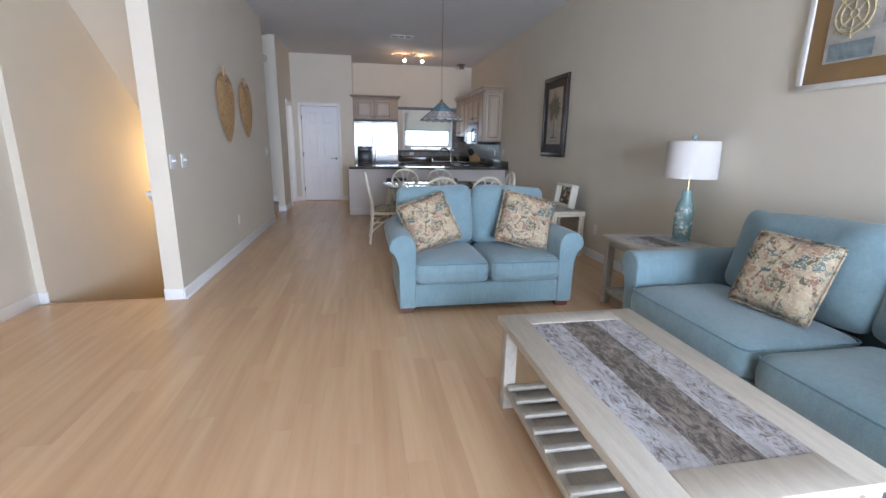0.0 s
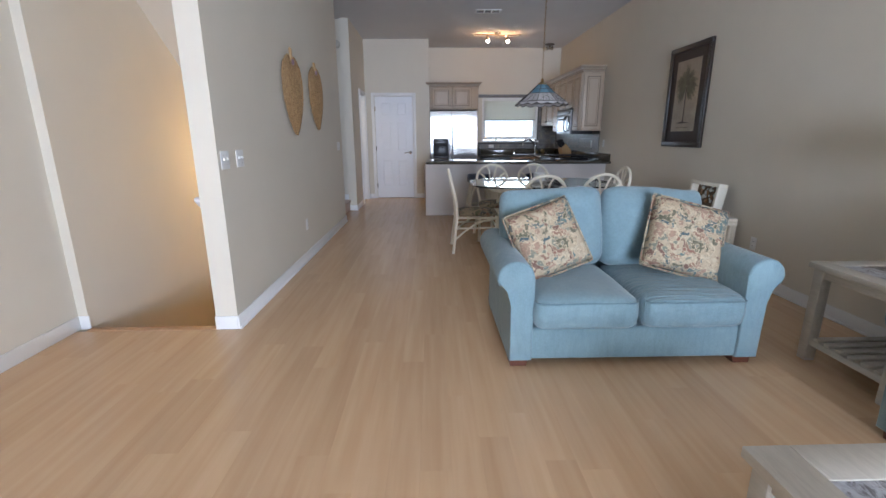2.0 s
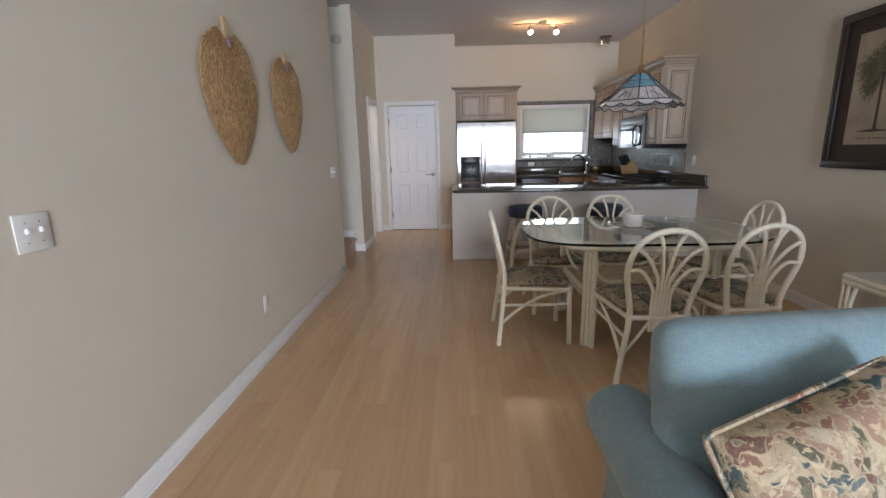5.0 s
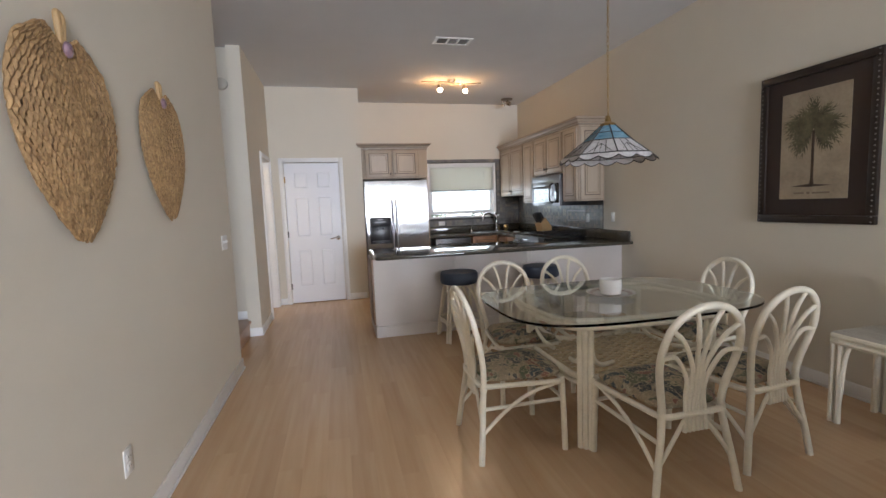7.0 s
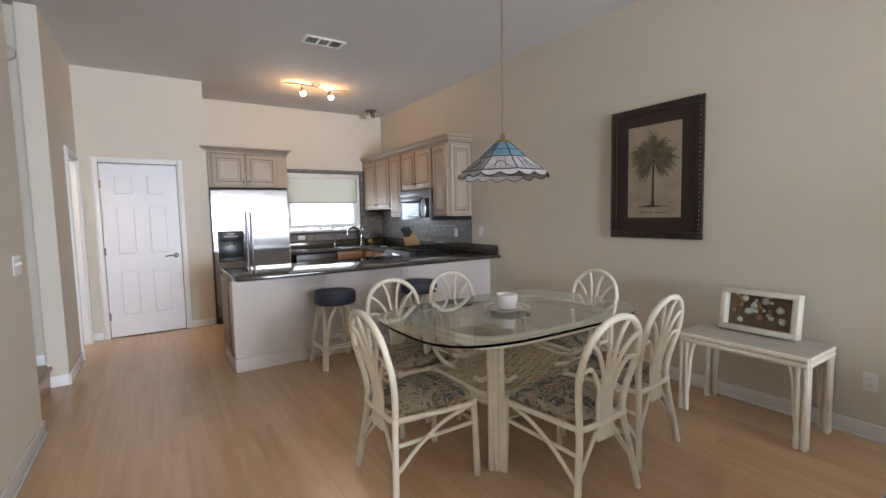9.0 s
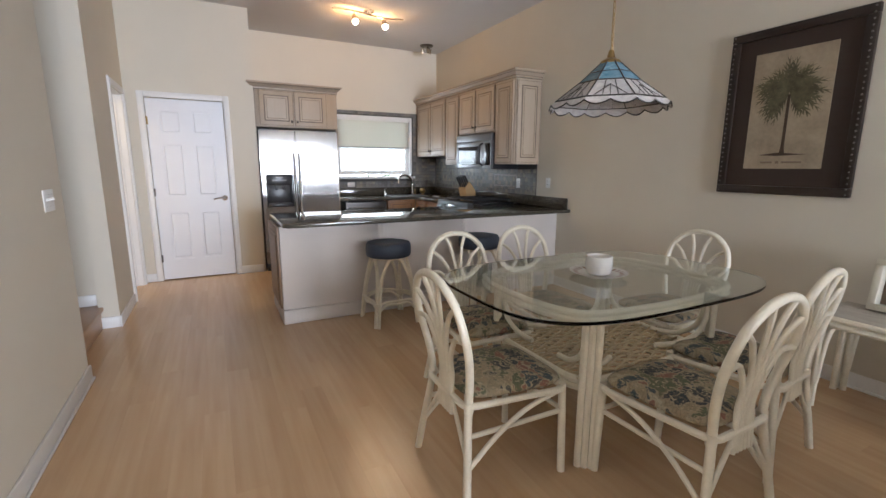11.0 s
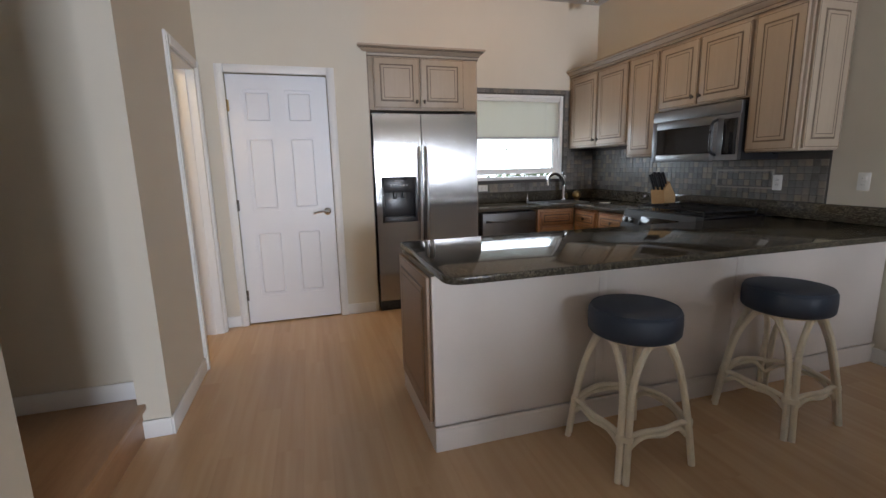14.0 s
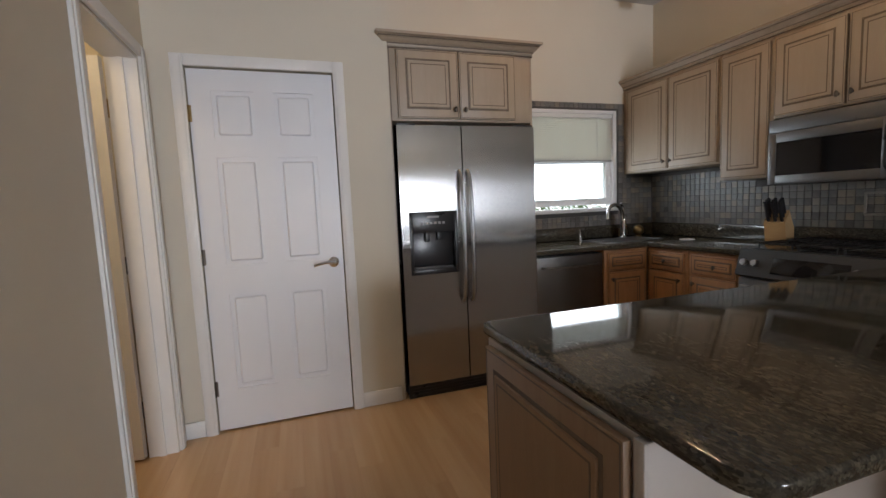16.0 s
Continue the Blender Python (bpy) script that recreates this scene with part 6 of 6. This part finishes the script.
part("cap", lathe(bmesh.new(), [(0, 1.798), (0.05, 1.801), (0.046, 1.813), (0.02, 1.828), (0.012, 1.862), (0, 1.864)], 20), BRASS, pen_l, "brass cap")
lnk = bmesh.new()
z, i = 1.872, 0
while z < CEIL - 0.03:
    pts = [(0.0075 * math.cos(a) if i % 2 else 0.0, 0.0 if i % 2 else 0.0075 * math.cos(a), z + 0.0155 * math.sin(a)) for a in [k * math.pi / 4 for k in range(8)]]
    tube(lnk, pts, 0.0018, 5, True)
    z += 0.0275
    i += 1
part("chain", lnk, BRASS, pen_l, "brass chain")
part("cord", tube(bmesh.new(), [(0.003, 0.002, 1.86), (-0.004, 0.003, 2.3), (0.004, -0.003, 2.7), (0, 0, CEIL)], 0.0015, 6), BRASS, pen_l)
part("ceiling_canopy", lathe(bmesh.new(), [(0, CEIL), (0.06, CEIL), (0.055, CEIL - 0.02), (0.02, CEIL - 0.035), (0, CEIL - 0.035)], 20), BRASS, pen_l)
part("socket", lathe(bmesh.new(), [(0, 1.74), (0.018, 1.74), (0.018, 1.81), (0, 1.81)], 12), BRASS, pen_l)

# bar stools
def bar_stool(m):
    s_ = thing("bar_stool", m, "rattan bar stool with a round navy vinyl seat", "stool", "stools at the peninsula")
    part("seat", pad(bmesh.new(), 0, 0, 0.622, 0.385, 0.385, 0.13, 2.0, 6.0, 24, 0.008), NAVY, s_, "thick round navy vinyl cushion", angle=60)
    part("seat_piping", tube(bmesh.new(), [(0.179 * math.cos(a), 0.179 * math.sin(a), 0.679) for a in [k * 0.2094 for k in range(30)]], 0.004, 6, True), NAVY, s_)
    part("seat_ring", tube(bmesh.new(), [(0.15 * math.cos(a), 0.15 * math.sin(a), 0.565) for a in [k * 0.2618 for k in range(24)]], 0.013, 8, True), RATTAN, s_)
    for k in range(4):
        a = math.pi / 2 * k + math.pi / 4
        t = Vector((-math.sin(a), math.cos(a), 0))
        r = Vector((math.cos(a), math.sin(a), 0))
        for sd in (-1, 1):
            pts = [r * 0.262 + t * sd * 0.015, r * 0.235 + t * sd * 0.015 + Vector((0, 0, 0.2)), r * 0.195 + t * sd * 0.02 + Vector((0, 0, 0.4)), r * 0.145 + t * sd * 0.055 + Vector((0, 0, 0.53)), r * 0.115 + t * sd * 0.085 + Vector((0, 0, 0.562))]
            part("leg", tube(bmesh.new(), curve_pts(pts, 4), 0.0145, 8), RATTAN, s_)
        b0, a2 = r * 0.238 + Vector((0, 0, 0.19)), a + math.pi / 2
        r2 = Vector((math.cos(a2), math.sin(a2), 0))
        b1 = r2 * 0.238 + Vector((0, 0, 0.19))
        mid = (r + r2).normalized() * 0.2
        for dz in (0.0, 0.028):
            part("foot_rail", tube(bmesh.new(), curve_pts([b0 - Vector((0, 0, dz * 2.4)), b0.lerp(mid + Vector((0, 0, 0.215)), 0.45) + Vector((0, 0, 0.008 - dz * 0.8)), mid + Vector((0, 0, 0.215 - dz)), b1.lerp(mid + Vector((0, 0, 0.215)), 0.45) + Vector((0, 0, 0.008 - dz * 0.8)), b1 - Vector((0, 0, dz * 2.4))], 4), 0.011, 8), RATTAN, s_)
        part("wrapping", lathe(bmesh.new(), [(0.034, -0.012), (0.036, 0), (0.034, 0.012)], 10), RATTAN, s_).matrix_basis = Matrix.Translation(r * 0.236 + Vector((0, 0, 0.19))) @ Matrix.Rotation(a, 4, "Z") @ Matrix.Diagonal((0.55, 1, 1, 1))
    return s_


st = bar_stool(pose(0.615, 7.935, 0, 0, 0, 2))
copy_thing(st, pose(1.52, 7.935, 0, 0, 0, 4))

# rattan side table with a shadow box on it
con = thing("rattan_side_table", pose(2.415, 5.205, 0), "low whitewashed rattan side table against the wall", "table")
CZ = 0.54
for sx in (-1, 1):
    for sy in (-1, 1):
        for k, (ox, oy) in enumerate(((0, 0), (-sx * 0.034, 0), (0, -sy * 0.034))):
            part("leg", tube(bmesh.new(), [(sx * 0.19 + ox, sy * 0.345 + oy, 0), (sx * 0.19 + ox, sy * 0.345 + oy, CZ - 0.03)], 0.017, 8), RATTAN, con)
        part("bracket", tube(bmesh.new(), curve_pts([(sx * 0.19, sy * 0.303, 0.14), (sx * 0.19, sy * 0.285, 0.39), (sx * 0.19, sy * 0.245, 0.495), (sx * 0.19, sy * 0.145, 0.51)], 4), 0.012, 8), RATTAN, con)
    for z_ in (CZ - 0.022, CZ - 0.055):
        part("rail", tube(bmesh.new(), [(sx * 0.195, -0.355, z_), (sx * 0.195, 0.355, z_)], 0.017, 8), RATTAN, con)
        part("rail", tube(bmesh.new(), [(-0.195, sx * 0.35, z_), (0.195, sx * 0.35, z_)], 0.017, 8), RATTAN, con)
for i in range(14):
    x = -0.182 + 0.028 * i
    part("top_cane", tube(bmesh.new(), [(x, -0.36, CZ - 0.012), (x, 0.36, CZ - 0.012)], 0.0135, 8), WHITEWASH, con)
SBX = thing("shadow_box", pose(2.55, 5.215, CZ + 0.002, -8, 0, -90), "cream shadow box frame filled with seashells", "shadow box")
BOXW, BOXH, BD = 0.445, 0.28, 0.085
part("frame", boxes([(-BOXW / 2, -BD, 0, BOXW / 2, 0, 0.035), (-BOXW / 2, -BD, BOXH - 0.035, BOXW / 2, 0, BOXH), (-BOXW / 2, -BD, 0.035, -BOXW / 2 + 0.035, 0, BOXH - 0.035), (BOXW / 2 - 0.035, -BD, 0.035, BOXW / 2, 0, BOXH - 0.035)], 0.004), plain("cream_paint", (0.72, 0.68, 0.56), 0.5, vary=0.05), SBX)
part("backing", one(-BOXW / 2 + 0.03, -0.02, 0.03, BOXW / 2 - 0.03, -0.008, BOXH - 0.03), plain("burlap", (0.2, 0.14, 0.09), 0.9, vary=0.3, fine=200, bmp=0.4), SBX, "brown burlap backing")
rg = random.Random(8)
for i in range(26):
    bm = bmesh.new()
    rr = rg.uniform(0.01, 0.024)
    bmesh.ops.create_icosphere(bm, subdivisions=2, radius=rr)
    for v in bm.verts:
        v.co += 0.25 * rr * noise.noise_vector(v.co * 60 + Vector((i, 0, 0)))
        v.co.y *= 0.5
    big = i < 10
    part("seashell", bm, SHELL if i % 3 else plain("rust_shell", (0.35, 0.2, 0.1), 0.4, vary=0.3, scale=40), SBX).matrix_basis = pose(rg.uniform(-0.06, 0.07) if big else rg.uniform(-0.16, 0.16), -0.026, (0.165 + rg.uniform(-0.05, 0.05)) if big else rg.uniform(0.06, 0.27))

# ---- pieces: floor planks, backsplash tiles ----
floor_ob = bpy.data.objects["floor"]
PLW, PLL = 0.125, 1.22
rg = random.Random(21)


def plank_mesh(length, width):
    bm = one(0.00012, 0.00012, -0.0112, width - 0.00012, length - 0.00012, 0.0)
    me = mesh_of(bm, "plank", False)
    me.materials.append(PLANK)
    return me


cache = {}
rest = bmesh.new()
x = EAST
while x > -2.53 + 0.001:
    w = min(PLW, x + 2.53)
    x0 = x - w
    ylo, yhi = SOUTH, NORTH
    if x0 < WEST - 0.02:
        yhi = 3.80
    if x0 > 2.05:
        yhi = min(yhi, 8.2)
    y = ylo - rg.uniform(0, PLL)
    while y < yhi:
        a, b = max(y, ylo), min(y + PLL, yhi)
        y += PLL
        if b - a < 0.02:
            continue
        if b < 0.2:
            box(rest, x0 + 0.00012, a + 0.00012, -0.0112, x0 + w - 0.00012, b - 0.00012, 0.0)
            continue
        key = (round(b - a, 3), round(w, 3))
        if key not in cache:
            cache[key] = plank_mesh(b - a, w)
        o = new("plank", cache[key])
        o.parent, o.location = floor_ob, (x0, a, 0)
    x -= PLW
box(rest, -1.6, 9.5, -0.0112, -1.4355, 10.31, 0.0)
box(rest, -1.58, 7.703, -0.0112, -1.4355, 8.77, 0.0)
box(rest, -1.47, 8.77, -0.0112, -1.4355, 9.5, 0.0)
box(rest, -3.08, 9.12, -0.0112, -1.6, 10.88, 0.0)
tagged(part("plank_rest", rest, PLANK, floor_ob, "", False), kind="stuff")


def tile_mat():
    m, nt, b = nodes_of("slate_tile")
    oi = nt.nodes.new("ShaderNodeObjectInfo")
    ge = nt.nodes.new("ShaderNodeNewGeometry")
    addn = nt.nodes.new("ShaderNodeMath")
    nt.links.new(oi.outputs["Random"], addn.inputs[0])
    nt.links.new(ge.outputs["Random Per Island"], addn.inputs[1])
    fr_ = nt.nodes.new("ShaderNodeMath")
    fr_.operation = "FRACT"
    nt.links.new(addn.outputs[0], fr_.inputs[0])
    v = mapped(nt)
    c = ramp(nt, fr_.outputs[0], [(0, (0.075, 0.07, 0.066)), (0.25, (0.2, 0.19, 0.175)), (0.5, (0.13, 0.13, 0.13)), (0.75, (0.3, 0.25, 0.18)), (1, (0.19, 0.185, 0.18))])
    c = mix(nt, 0.35, c, ramp(nt, noise_node(nt, v, 40, 4), [(0.3, (0.08, 0.075, 0.07)), (0.7, (0.22, 0.2, 0.17))]))
    nt.links.new(c, b.inputs["Base Color"])
    b.inputs["Roughness"].default_value = 0.38
    bump(nt, b, noise_node(nt, v, 60, 4), 0.3, 0.003)
    return m


SLATE = tile_mat()
TP = 0.0505
tile = mesh_of(one(0.0018, -0.009, 0.0018, TP - 0.0018, -0.002, TP - 0.0018, 0.0016, 1), "tile", False)
tile.materials.append(SLATE)
bs_e = structure("backsplash_east", one(EAST - 0.004, 8.56, CT + 0.115, EAST, NORTH, 1.49), GROUT, "tumbled slate mosaic backsplash on the long wall", "backsplash")
bs_n = structure("backsplash_north", boxes([(0.84, NORTH - 0.004, CT + 0.115, EAST - 0.004, NORTH, WZ0 - 0.016), (WX1 + 0.002, NORTH - 0.004, WZ0 - 0.016, 2.375, NORTH, WZ1 + 0.056), (2.375, NORTH - 0.004, WZ0 - 0.016, EAST - 0.004, NORTH, 1.49), (0.84, NORTH - 0.004, WZ1 + 0.002, WX1 + 0.002, NORTH, WZ1 + 0.056)]), GROUT, "tumbled slate mosaic round the kitchen window", "backsplash")
restt = bmesh.new()


def lay(parent, m, cols, rows, keep, single):
    for i in range(cols):
        for j in range(rows):
            u, v = i * TP, j * TP
            if not keep(u, v):
                continue
            if single(u, v):
                o = new("tile", tile)
                o.parent, o.matrix_basis = parent, m @ pose(u, 0, v)
            else:
                box(restt, u + 0.0018, -0.009, v + 0.0018, u + TP - 0.0018, -0.002, v + TP - 0.0018, m=m)


# east wall: from the far corner towards the room
zb = CT + 0.117
lay(bs_e, pose(EAST, NORTH - 0.004, zb, 0, 0, -90), 52, 9, lambda u, v: zb + v + TP < (1.47 if NORTH - u > 10.14 else (1.34 if not 8.93 < NORTH - u - TP < 9.66 else 1.3)), lambda u, v: NORTH - u < 11.0)
tagged(part("tile_rest", restt, SLATE, bs_e, "", False), kind="stuff")
restt = bmesh.new()
lay(bs_n, pose(0.85, NORTH, zb), 36, 23, lambda u, v: (0.85 + u + TP < EAST - 0.01 and zb + v + TP < WZ0 - 0.014) or (0.85 + u > WX1 + 0.002 and 0.85 + u + TP < (2.69 if zb + v + TP < 1.47 else 2.385) and zb + v < WZ1 + 0.03) or (zb + v > WZ1 - 0.02 and 0.85 + u + TP < 2.385 and zb + v < WZ1 + 0.03), lambda u, v: True)
for r in ((8.93, 1.07, 9.43, 1.085), (8.93, 1.205, 9.43, 1.22), (8.93, 1.085, 8.945, 1.205), (9.415, 1.085, 9.43, 1.205)):
    part("pencil_liner", one(EAST - 0.015, r[0], r[1], EAST - 0.004, r[2], r[3], 0.004), plain("liner_stone", (0.3, 0.27, 0.23), 0.4), bs_e)
